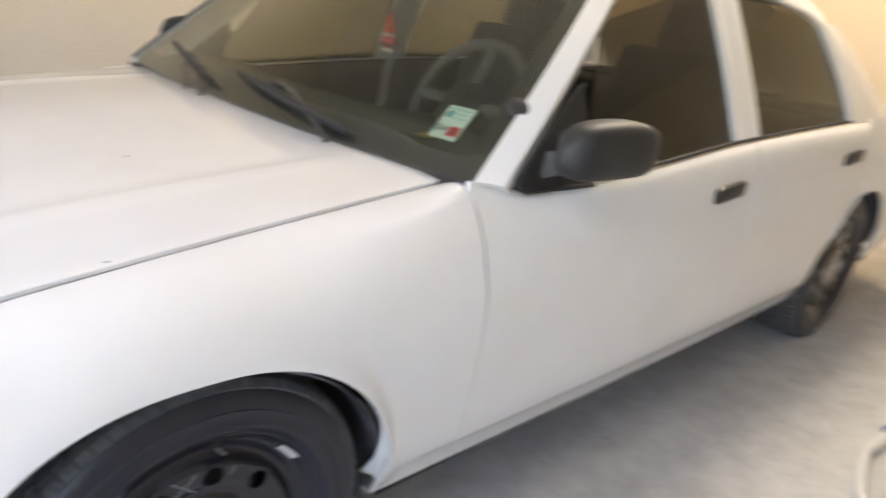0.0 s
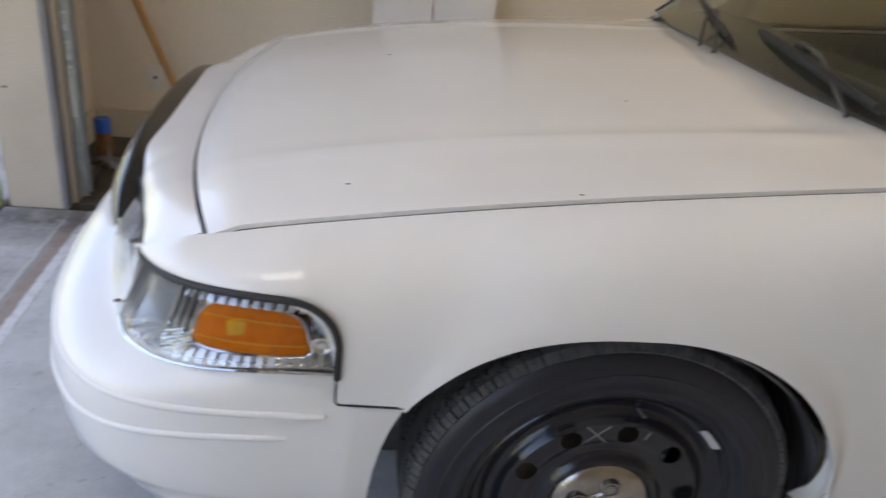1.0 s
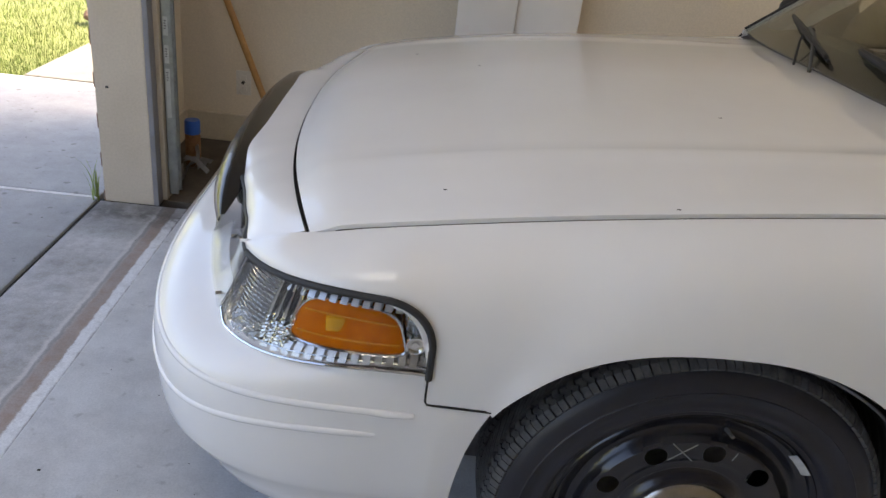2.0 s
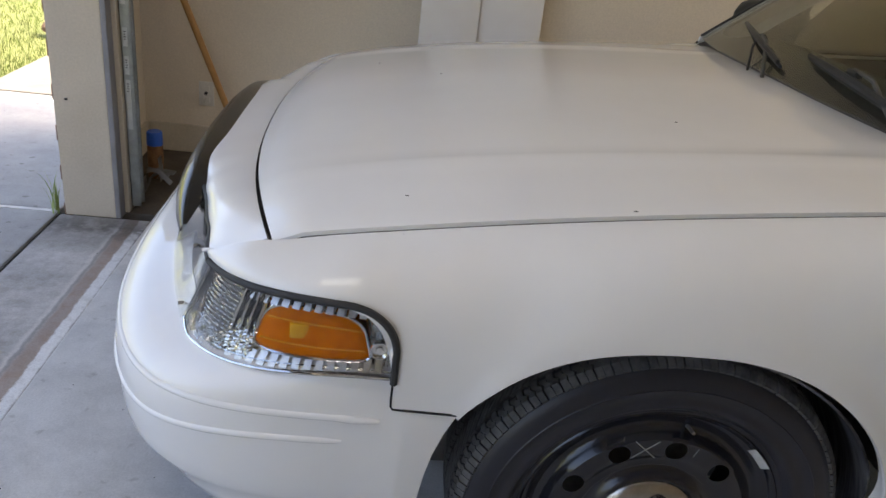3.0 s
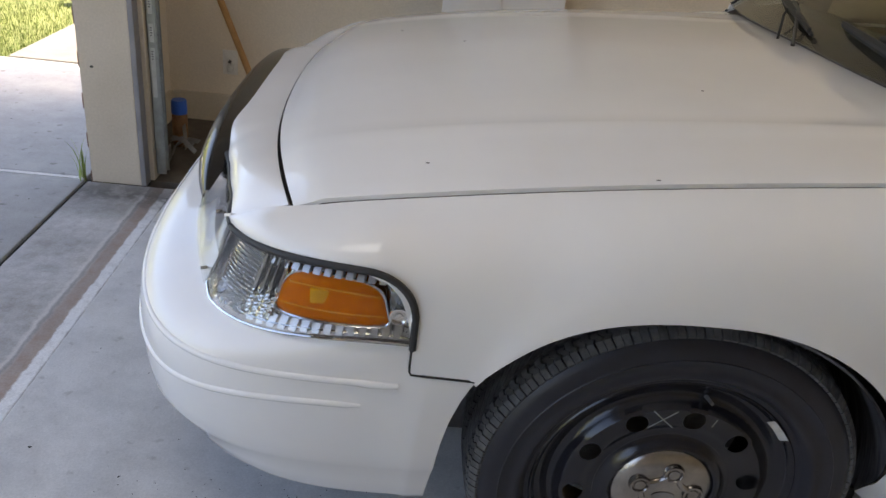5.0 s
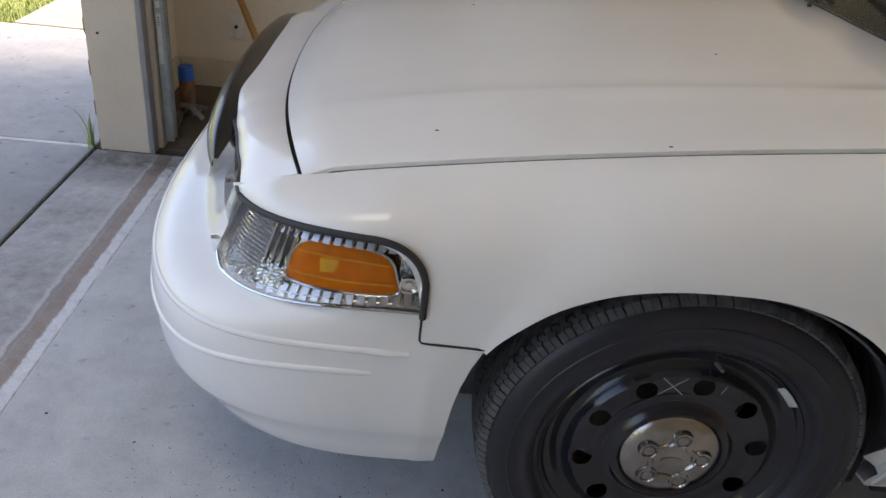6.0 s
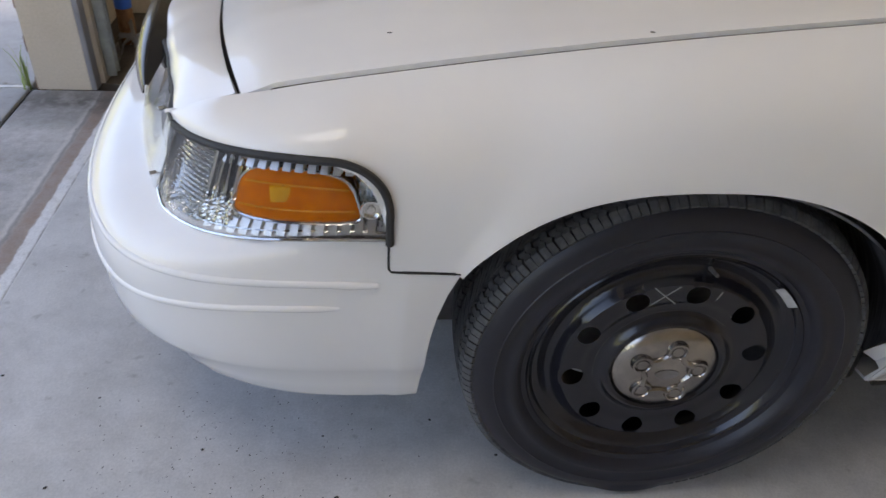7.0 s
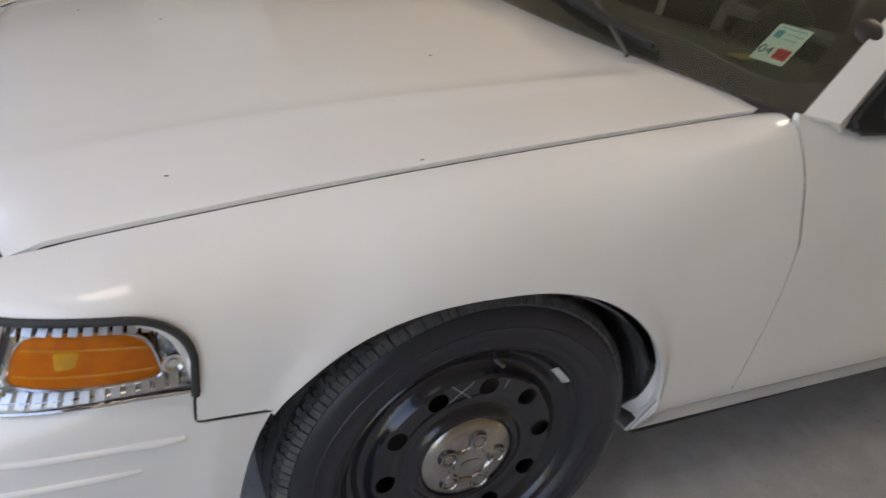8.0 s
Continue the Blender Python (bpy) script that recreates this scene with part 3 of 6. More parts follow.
def hood():
    rows = []
    for v in spread(0, 1, 56):
        row = []
        for u in [-1.0005, -1.0] + spread(-0.984, 0.984, 63) + [1.0, 1.0005]:
            x0, x1 = hood_front_x(abs(u) * 0.765), hood_rear_x(abs(u) * 0.76)
            x = x0 + 0.002 + 0.004 * abs(u) ** 4 + (x1 - x0 - 0.004 * abs(u) ** 4) * v
            w = abs(u) * (seam_w(x) - 0.003)
            z = hood_z(x, w)
            z -= 0.010 * (1 - smoothstep(0, 0.04, v)) + 0.0012 * smoothstep(0.984, 1.0, abs(u)) + (0.0072 if abs(u) > 1.0 else 0.0)
            row.append((x, math.copysign(w, u), z))
        rows.append(row)
    # dark sheet below the hood's front edge, in place of shade in the gap
    gap_sheet = [[(hood_front_x(w) - 0.03, y, hood_z(hood_front_x(w), w) - 0.030), (hood_front_x(w) + 0.05, y, hood_z(hood_front_x(w), w) - 0.026)] for w, y in [(abs(q), q) for q in spread(-0.775, 0.775, 41)]]
    part("hood_latch_panel", grid(gap_sheet), UNDERBODY, car)
    return part("hood", grid(rows), PAINT, car, "white hood with a raised crease on each side", solid=0.004)


REAR_W = curve([0.0, 0.15, 0.235, 0.32, 0.46, 0.60, 0.74, 0.86, 1.0], [0.762, 0.800, 0.820, 0.841, 0.864, 0.888, 0.907, 0.919, 0.937])
REAR_Z = curve([0.0, 0.15, 0.235, 0.32, 0.46, 0.60, 0.74, 0.86, 1.0], [0.909, 0.922, 0.922, 0.914, 0.888, 0.852, 0.811, 0.775, 0.719])


def fender_w(x, z):
    """Half width of the fender's rear edge, for the door to follow."""
    if z <= 0.719:
        return side_w(x, z)
    ks = spread(0.32, 1.0, 40)
    return float(np.interp(z, [REAR_Z(k) for k in ks][::-1], [REAR_W(k) for k in ks][::-1]))


def fender(s):
    """Front fender: from the seam beside the hood over the shoulder to lamp, bumper, wheel opening and sill."""
    rows = []
    cols = [("n", lamp_theta(x)) for x in spread(-0.7744, -0.4560, 34)] + [("s", -0.4530)] + [("s", x) for x in spread(-0.452, 0.5892, 92)]
    for kind, q in cols:
        if kind == "n":
            f = max((q - 48.5) / 40.5, 0.0)
            tx = -0.765 + (0.765 - 0.46) * f ** 1.15
            M = lamp_at(q, lamp_top(q) + 0.008, 0.004)
            if q > 84:
                M = (M[0], M[1], min(M[2], lamp_corner(q) + 0.001))
            T = (tx, seam_w(tx) + 0.0025 + 0.004 * smoothstep(-0.56, -0.65, tx), seam_z(tx) - 0.0070 * smoothstep(-0.72, -0.60, tx))
            low = M[2]
        else:
            x = q
            T = (x, seam_w(x) + 0.0025, seam_z(x) - 0.0070)
            low = 0.553 if x > -0.4525 else 0.655
            if x > -0.358:
                low = arch_z(x) if x < 0.3915 else 0.279
            zm = max(T[2] - 0.19, low + 0.004)
            k = smoothstep(-0.46, -0.20, x)
            zm = max(zm, 0.690 + (zm - 0.690) * k)
            M = (x, side_w(x, zm), zm)
        top = shoulder(T, M, 16, 2.25)
        k = smoothstep(0.16, 0.585, q) if kind == "s" else 0.0      # the rear end swells up to the windshield's corner
        swell = smoothstep(0.46, 0.589, q) if kind == "s" and s < 0 else 0.0
        ends = []
        for i in range(16):
            h, v = (REAR_W(i / 15) - 0.762) / 0.175, (REAR_Z(i / 15) - 0.719) / 0.190
            v = min(v, 1.0) + max(v - 1.0, 0.0) * swell
            ends.append((T[0], T[1] + (M[1] - T[1]) * h, M[2] + (T[2] - M[2]) * v))
        pts = [tuple(p + (r - p) * k for p, r in zip(a, b)) for a, b in zip(top, ends)]
        for t in spread(0, 1, 17)[1:]:
            z = M[2] + (low - M[2]) * t
            w = M[1] if kind == "n" else side_w(M[0], z)
            xx = M[0]
            pts.append((xx, w, z))
        if kind == "s" and -0.36 < q < 0.50:
            # rolled lip of the wheel opening
            lip_z = arch_z(min(q, 0.3915)) if q < 0.3915 else 0.30
            reach = [math.hypot(max(q - 0.3915, 0.0), z - lip_z) if q > 0.3915 else abs(z - low) for _, _, z in pts]
            pts = [(x, w + 0.009 * (1 - smoothstep(0.0, 0.07, d)) * smoothstep(-0.36, -0.30, q) * smoothstep(0.50, 0.40, q), z) for (x, w, z), d in zip(pts, reach)]
        rows.append(pts)
    bm = grid(sided(rows, s))
    soft = [v for v in bm.verts if -0.72 < v.co.x < -0.04 and not v.is_boundary and v.co.z > max(0.58, arch_z(v.co.x) + 0.02)]
    before = {v: v.co.copy() for v in soft}
    for _ in range(50):
        bmesh.ops.smooth_vert(bm, verts=soft, factor=0.5, use_axis_x=True, use_axis_y=True, use_axis_z=True)
    for v, old in before.items():
        k = smoothstep(-0.06, -0.34, old.x) * smoothstep(-0.72, -0.62, old.x) * smoothstep(0.0, 0.09, old.z - max(0.58, arch_z(old.x) + 0.02))
        v.co = old.lerp(v.co, k)
    fen = part("front_fender", bm, PAINT, car, solid=0.005)
    lip = []
    for k in range(49):
        a = radians(1.5 + 176.5 * k / 48)
        n = 2.1 if a < math.pi / 2 else 2.65
        x, z = math.copysign(0.392 * abs(math.cos(a)) ** (2 / n), math.cos(a)), 0.300 + 0.399 * math.sin(a) ** (2 / n)
        if x > -0.355:
            w = side_w(x, z) - 0.001 + 0.009 * smoothstep(-0.36, -0.30, x)
            deep = 0.018 + (0.032 * smoothstep(0.50, 0.31, z) if x > 0 else 0.0)
            lip.append([(x, s * w, z), (x - 0.001, s * (w - 0.25 * deep), z - 0.001), (x + 0.002, s * (w - 0.6 * deep), z), (x - 0.012 * (deep - 0.018) / 0.032, s * (w - deep), z + 0.003)])
    part("arch_lip", grid(lip), PAINT, fen, solid=0.002)
    ks = spread(0.30, 1.0, 16)
    gap = [(REAR_W(k), REAR_Z(k)) for k in ks] + [(side_w(0.59, z), z) for z in spread(0.70, 0.30, 12)]
    # dark line and backing strip stand in for the shade in the door gap
    part("door_gap_line", tube([(0.5900, s * (w - 0.0006), z) for w, z in gap], 0.0007, 6), UNDERBODY, fen)
    part("door_gap", grid([[(0.583, s * (w - 0.006), z - 0.003), (0.600, s * (w - 0.006), z - 0.003)] for w, z in gap]), UNDERBODY, fen)
    # dark strip under the seam beside the hood, standing in for its shadow line
    gap_sheet = [[(x, s * (seam_w(x) - 0.02), seam_z(x) - 0.012), (x, s * (seam_w(x) + 0.02), seam_z(x) - 0.016)] for x in spread(-0.67, 0.585, 40)]
    part("hood_gutter", grid(gap_sheet), UNDERBODY, fen)
    return fen


def wheel_liner(x0, s):
    rows = []
    for k in range(30):
        a = radians(-14 + 117 * k / 29)
        cx, cz = x0 + 0.388 * math.cos(a), 0.300 + 0.385 * math.sin(a)
        w0 = side_w(cx, max(cz, 0.28)) - 0.020 - (0.030 * smoothstep(0.50, 0.31, cz) if cx > x0 else 0.0)
        rows.append([(cx, s * w, cz) for w in (w0, w0 - 0.05, w0 - 0.12, 0.62)])
    bm = grid(rows)
    bm2 = grid([[(x0 - 0.40, s * 0.62, 0.2), (x0 - 0.40, s * 0.62, 0.72)], [(x0 + 0.40, s * 0.62, 0.2), (x0 + 0.40, s * 0.62, 0.72)]], bm=bm)
    return part("wheel_liner", bm2, LINER, car, "black plastic wheel arch liner", solid=0.004)


BUMPER = [(0.578, 0.430, 0.885, 2.7), (0.562, 0.455, 0.897, 2.7), (0.554, 0.474, 0.903, 2.7), (0.549, 0.492, 0.905, 2.72), (0.541, 0.512, 0.906, 2.85), (0.530, 0.530, 0.908, 3.05),
          (0.514, 0.545, 0.909, 3.2), (0.490, 0.555, 0.909, 3.3), (0.460, 0.559, 0.908, 3.3), (0.42, 0.560, 0.906, 3.3), (0.38, 0.559, 0.901, 3.3), (0.352, 0.557, 0.896, 3.3),
          (0.335, 0.553, 0.889, 3.25), (0.318, 0.547, 0.879, 3.15), (0.28, 0.540, 0.866, 3.0), (0.250, 0.532, 0.856, 2.9), (0.238, 0.524, 0.850, 2.85), (0.233, 0.508, 0.832, 2.8)]


def bumper_at(theta, z0, a, b, n):
    lift = 0.047 * smoothstep(48, 89, abs(theta)) * smoothstep(0.44, 0.555, z0)
    x, w = nose(abs(theta), a, b, n)
    return x, w, z0 + lift


def bumper():
    rows = []
    thetas = spread(-90, 90, 121)
    for z0, a, b, n in BUMPER:
        left = []
        for t in spread(0, 1, 7)[:-1]:
            z = min(z0 + 0.047 * smoothstep(0.44, 0.565, z0), 0.5465)
            edge = -0.395 * (1 - max((z - 0.30) / 0.399, 0.0) ** 2.65) ** (1 / 2.65) - 0.006 * smoothstep(0.36, 0.23, z)
            x = edge + (NOSE_X + 0.004 - edge) * t
            left.append((x, -(b + 0.003 - 0.004 * (1 - t)), z))
        mid = []
        for th in thetas:
            x, w, z = bumper_at(th, z0, a, b, n)
            mid.append((x, math.copysign(w, th) if th else 0.0, z))
        right = [(x, -y, z) for x, y, z in reversed(left)]
        rows.append(left + mid + right)
    bp = part("front_bumper", grid(rows), PAINT, car, "white moulded bumper cover", solid=0.006)
    zs = [r[0] for r in BUMPER][::-1]
    for z_mid, z_side, end in ((0.502, 0.527, 89.8), (0.436, 0.482, 88.0)):
        pts = []
        for th in spread(-end, end, 140):
            z = z_mid + (z_side - z_mid) * smoothstep(46, 88, abs(th))
            z0 = z
            for _ in range(6):
                z0 = z - 0.047 * smoothstep(48, 89, abs(th)) * smoothstep(0.44, 0.555, z0)
            a, b, n = [float(np.interp(z0, zs, [r[i] for r in BUMPER][::-1])) for i in (1, 2, 3)]
            x, w = nose(abs(th), a - 0.0025, b - 0.0025 + (0.004 if abs(th) > 88 else 0.0), n)
            pts.append((x, math.copysign(w, th), z))
        r = [0.0066 * min(1.0, 0.6 + k / 3, 0.6 + (139 - k) / 3) for k in range(140)]
        part("bumper_rib", tube(pts, r, 10), PAINT, bp)
    return bp


def header_panel():
    """Nose panel between the hood's front edge and the lamps."""
    rows = []
    for u in spread(-1, 1, 81):
        th = 48.5 * abs(u)
        lo = lamp_at(th, lamp_top(th) + 0.006, 0.004 - 0.016 * smoothstep(26, 16, th))
        if th < 22:
            lo = (lo[0] + 0.0, lo[1], lo[2] + 0.016 * smoothstep(22, 18, th))
        w1 = 0.761 * abs(u) ** 0.9
        x1 = hood_front_x(w1) - 0.001
        z1 = hood_z(x1, w1) - 0.011 + 0.004 * smoothstep(0.8, 1.0, abs(u))
        pts = []
        for k in range(12):
            f = radians(90 * k / 11)
            k1 = smoothstep(0.80, 1.0, abs(u))
            t1 = k / 11
            h, v = math.sin(f) ** 1.05 * (1 - k1) + t1 * k1, math.cos(f) ** 1.05 * (1 - k1) + (1 - t1) * k1
            pts.append((x1 + (lo[0] - x1) * h, math.copysign(w1 + (lo[1] - w1) * h, u), lo[2] + (z1 - lo[2]) * v))
        rows.append(pts)
    return part("header_panel", grid(rows), PAINT, car, solid=0.008)


def grille():
    shape = ((0.716, -0.055), (0.723, -0.010), (0.724, 0.006), (0.721, 0.018), (0.710, 0.027), (0.692, 0.032), (0.668, 0.034), (0.655, 0.030), (0.652, 0.0))
    ths = spread(-31, 31, 63)

    def brow_point(th, z, o):
        k = (abs(th) / 31) ** 3
        z, o = 0.690 + (z - 0.690) * (1 - 0.80 * k) - 0.034 * k, o + (0.006 - o) * 0.9 * k
        x, w = nose(abs(th), 0.470 - 0.35 * (z - 0.56) + o, 0.912 - 0.10 * max(z - 0.60, 0.0) + o)
        return (x, math.copysign(w, th), z)
    brow = [[brow_point(th, z, o) for th in ths] for z, o in shape]
    gr = part("grille", grid(brow), GRILLE_BLACK, car, "glossy black plastic radiator grille")
    low = [[(lamp_at(abs(th), z, o)[0], math.copysign(lamp_at(abs(th), z, o)[1], th), z) for th in spread(-21, 21, 45)] for z, o in ((0.592, 0.0), (0.590, 0.000), (0.575, 0.004), (0.560, 0.000), (0.556, -0.01))]
    part("grille_lower_bar", grid(low), GRILLE_BLACK, gr)
    top = [(lamp_at(abs(th), 0.65, -0.025)[0], math.copysign(lamp_at(abs(th), 0.65, -0.025)[1], th), 0.65) for th in spread(-19.5, 19.5, 41)]
    for i in range(4):
        z = 0.602 + i * 0.0135
        line = [(x, y, z) for x, y, _ in top]
        part("slat", grid([[(x - 0.006, y, z + 0.004) for x, y, z in line], [(x + 0.02, y, z - 0.002) for x, y, z in line]]), BLACK_PLASTIC, gr, solid=0.003)
    back = grid([[(x + 0.05, y, 0.72) for x, y, z in top], [(x + 0.03, y, 0.56) for x, y, z in top]])
    part("grille_backing", back, UNDERBODY, gr)
    return gr


def corner_lamp(s):
    """Wrap-round corner lamp: chrome reflector, amber reflector, clear lens and black seal."""
    def outline_z(th):
        lo, hi = lamp_bottom(th), lamp_top(th)
        if th > 84:
            hi = min(hi, lamp_corner(th) - 0.004)
        return lo, hi
    def lens_theta(u, z):
        xf = NOSE_X - 0.44 * math.cos(radians(lamp_front(z))) ** (1 / 1.35)
        return lamp_theta(xf + (-0.4515 - xf) * u)

    def lens_point(u, t, off, inset=0.0):
        """A point of the lamp's face: u from the slanting front edge to the rear end, t upwards."""
        lo, hi = outline_z(lens_theta(u, 0.60))
        lo += 0.012 * (1 - smoothstep(0.0, 0.07, u))
        z = lo + inset + (hi - lo - 2 * inset) * t
        x, w, z = lamp_at(lens_theta(u, z), z, off)
        return (x, s * w, z)

    def sheet(off, inset, ripple, u0=0.0, u1=1.0, nu=110, nt=24):
        return grid([[lens_point(u, t, off + ripple(u, t), inset) for t in spread(0, 1, nt)] for u in spread(u0, u1, nu)])

    def saw(q):
        return abs(q % 1 - 0.5) * 2

    def facets(u, t):
        if u < 0.21:
            rng = random.Random(int(u * 150) * 131 + int(t * 38))
            return 0.0085 * saw(t * 17 + 5 * u) + smoothstep(0.42, 0.22, t) * 0.0024 * rng.uniform(-1, 1)
        flute = 0.0060 * saw((u - 0.21) * 26)
        rng = random.Random(int(u * 150) * 131 + int(t * 38))
        low = smoothstep(0.62, 0.40, t)
        return flute * (1 - 0.5 * low) + low * (0.0022 * rng.uniform(-1, 1) + 0.0015 * saw(t * 19)) - 0.014 * smoothstep(0.33, 0.38, u)

    fine = 1.0 if s < 0 else 0.4
    lamp = part("corner_lamp", sheet(-0.034, 0.0, lambda u, t: 0.0), LAMP_CHROME, car, "clear corner lamp with an amber reflector and black rubber seal")
    part("reflector", sheet(-0.0135, 0.0005, facets, 0.0, 0.43, int(220 * fine), int(150 * fine)), LAMP_CHROME, lamp, "faceted chrome reflector", smooth=0)
    # dark strips stand in for the dim reflections between the flutes
    for k in range(3):
        u0 = 0.226 + 0.0385 * k
        rows = [[lens_point(u0 + 0.017 * q, t, -0.0058, 0.0005) for t in spread(0.40 + 0.04 * (k % 2), 0.97, 12)] for q in (0.0, 0.5, 1.0)]
        part("dark_flute", grid(rows), FLUTE_DARK, lamp)
    part("lamp_floor", grid([[lens_point(u, 0.0, o) for u in spread(0.0, 1.0, 60)] for o in (-0.003, -0.020, -0.034)]), LAMP_CHROME, lamp)
    part("end_reflector", sheet(-0.024, 0.0005, lambda u, t: 0.004 * saw(t * 9) + 0.003 * saw(u * 60), 0.86, 1.0, 60, 60), LAMP_CHROME, lamp, smooth=0)
    # prisms along the upper and lower edge
    for upper in (False, True):
        for k in range(-3, 12):
            xk = -0.655 + 0.0172 * k + 0.003 * upper
            if upper and k < -2:
                continue
            th, th2 = lamp_theta(xk), lamp_theta(xk + 0.0142)
            if th2 > (87.6 if upper else 89.2):
                continue
            dth = th2 - th
            lo, hi = outline_z(th)
            za, zb = (hi - 0.019, hi - 0.002) if upper else (lo + 0.005, lo + 0.025)
            bm = bmesh.new()
            rows = [[(lamp_at(q, z, o + back)[0], s * lamp_at(q, z, o + back)[1], z) for q, o in ((th, -0.016), (th + 0.12 * dth, -0.006), (th + 0.88 * dth, -0.006), (th2, -0.016))] for z, back in ((za, 0.0), ((za + zb) / 2, -0.004), (zb, -0.010))]
            part("prism", grid(rows, bm=bm), PRISM, lamp)
    # amber block: a slanted, rounded panel with two rows of beads
    def face(x, z, off):
        a = 0.470 - 0.35 * (z - 0.56) + off
        th = math.degrees(math.acos(min(max((NOSE_X - x) / a, 0.0), 1.0) ** 1.35))
        return (x, s * lamp_at(th, z, off)[1], z)

    def amber_xz(u, v):
        left, right = (-0.6735 + 0.0325 * (v + 1) / 2, 0.6055 + 0.0850 * (v + 1) / 2), (-0.486 - 0.018 * (v + 1) / 2, 0.625 + 0.069 * (v + 1) / 2)
        k = (u + 1) / 2
        return left[0] + (right[0] - left[0]) * k, left[1] + (right[1] - left[1]) * k + 0.004 * math.sin(math.pi * k) * (1 if v > 0 else 0.4)
    rows = []
    for v in spread(-1, 1, 25):
        row = []
        for u in spread(-1, 1, 49):
            r = max(abs(u), abs(v))
            n = 3.3 if v > 0 else (5.0 if u < 0 else 8.0)
            k = 1.0 if r < 1e-6 else ((abs(u) / r) ** n + (abs(v) / r) ** n) ** (-1 / n)
            x, z = amber_xz(u * k, v * k)
            row.append(face(x, z, -0.016 + 0.009 * (1 - r ** 8)))
        rows.append(row)
    ring = [rows[0][i] for i in range(49)] + [rows[j][48] for j in range(1, 25)] + [rows[24][i] for i in range(47, -1, -1)] + [rows[j][0] for j in range(23, -1, -1)]
    part("amber_bezel", tube([(x, y + s * 0.004, z) for x, y, z in ring], 0.0024, 6), CHROME, lamp, "bright rim round the amber block")
    part("amber_reflector", grid(rows), AMBER, lamp, "orange amber reflector block", solid=0.005)
    for v in (-0.42, 0.45):
        bm = bmesh.new()
        for u in spread(-0.88, 0.90, 34):
            x, z = amber_xz(u, v)
            bmesh.ops.create_icosphere(bm, subdivisions=1, radius=0.0018, matrix=Matrix.Translation(face(x, z, -0.0062)))
        part("amber_rib", bm, AMBER_LIGHT, lamp)
    px, pw, pz = lamp_at(77.0, 0.660, -0.0085)
    part("bulb", box((px - 0.018, s * pw - 0.004, pz - 0.012), (px + 0.012, s * pw + 0.004, pz + 0.012), 0.003), AMBER_BULB, lamp, "yellow bulb behind the amber block")
    px, pw, pz = lamp_at(60.0, 0.66, -0.018)
    part("marker_bulb", box((px - 0.006, s * pw - 0.004, pz - 0.004), (px + 0.006, s * pw + 0.004, pz + 0.004), 0.002), RUSTY, lamp, "small red bulb")
    # screw
    px, pw, pz = lamp_at(88.7, 0.651, -0.004)
    bm = spin([(0.0, 0.004), (0.005, 0.003), (0.006, 0.0), (0.012, 0.0), (0.0125, 0.005), (0.014, 0.005), (0.0145, 0.0)], 18)
    if s > 0:
        bmesh.ops.scale(bm, vec=(1, -1, 1), verts=bm.verts)
    bmesh.ops.translate(bm, vec=(px, s * pw, pz), verts=bm.verts)
    part("lamp_screw", bm, CHROME, lamp)
    part("lens", sheet(0.0, 0.0, lambda u, t: 0.0), LENS, lamp, "clear plastic lens", solid=0.003)
    # rim of the lens
    edge = [lens_point(0.0, t, 0.0) for t in spread(1.0, 0.04, 14)] + [lens_point(u, 0.015, 0.001) for u in spread(0.004, 1.0, 60)]
    part("lens_rim", tube(edge, 0.0024, 6), LAMP_CHROME, lamp, "bright moulded rim of the lens")
    part("lens_step", tube([lens_point(u, 0.075, -0.010) for u in spread(0.02, 0.99, 60)], 0.0016, 6), LAMP_CHROME, lamp)
    # seal over the top and down the rear end
    pts = []
    for th in spread(51.3, 84, 40):
        hi = lamp_top(th)
        x, w, z = lamp_at(th, hi + 0.005, 0.004)
        pts.append((x, s * w, z))
    x1, w1, z1 = lamp_at(84, lamp_top(84) + 0.005, 0.004)
    ex, ew = -0.4520, 0.9135
    for k in range(1, 14):
        a = radians(90 * k / 13)
        f = math.sin(a) ** 0.9
        pts.append((x1 + (ex - x1) * f, s * (w1 + (ew - w1) * f), 0.648 + (z1 - 0.648) * math.cos(a) ** 0.9))
    for z in (0.635, 0.62, 0.607, 0.600):
        pts.append((ex, s * ew, z))
    part("seal", tube(pts, 0.0058, 8), BLACK_RUBBER, lamp, "black rubber seal")
    return lamp


def headlamp(s):
    def at(th, z, off):
        x, w, z = lamp_at(th, z, off)
        return (x, s * w, z)

    def sheet(off, hollow=0.0):
        return grid([[at(20.5 + (lamp_front(z) - 0.5 - 20.5) * k, z, off - hollow * (z - 0.556) ** 2) for z in spread(0.556, 0.694, 14)] for k in spread(0, 1, 32)])
    hl = part("headlamp", sheet(-0.045, 0.8), LAMP_CHROME, car, "clear headlamp with a chrome reflector")
    part("lens", sheet(0.003), LENS, hl, "clear plastic lens", solid=0.003)
    for th, z in ((36.5, 0.65), (43.0, 0.574)):
        x, w, _ = lamp_at(th, z, 0.004)
        part("adjuster", tube([(x + 0.004, s * w, z), (x - 0.006, s * (w + 0.004), z)], 0.004, 8), CHROME, hl)
    part("lamp_side", grid([[at(20.5, z, o) for z in spread(0.556, 0.694, 6)] for o in (-0.075, 0.002)]), GREY_PLASTIC, hl)
    part("lamp_side", grid([[at(lamp_front(z) - 0.4, z, o) for z in spread(0.556, 0.694, 6)] for o in (-0.050, 0.002)]), LAMP_CHROME, hl)
    part("seal", tube([at(th, lamp_top(th) + 0.003, 0.001) for th in spread(23, 50.6, 30)], 0.0062, 8), BLACK_RUBBER, hl, "black rubber seal")
    return hl


hood()
fender(-1)
fender(1)
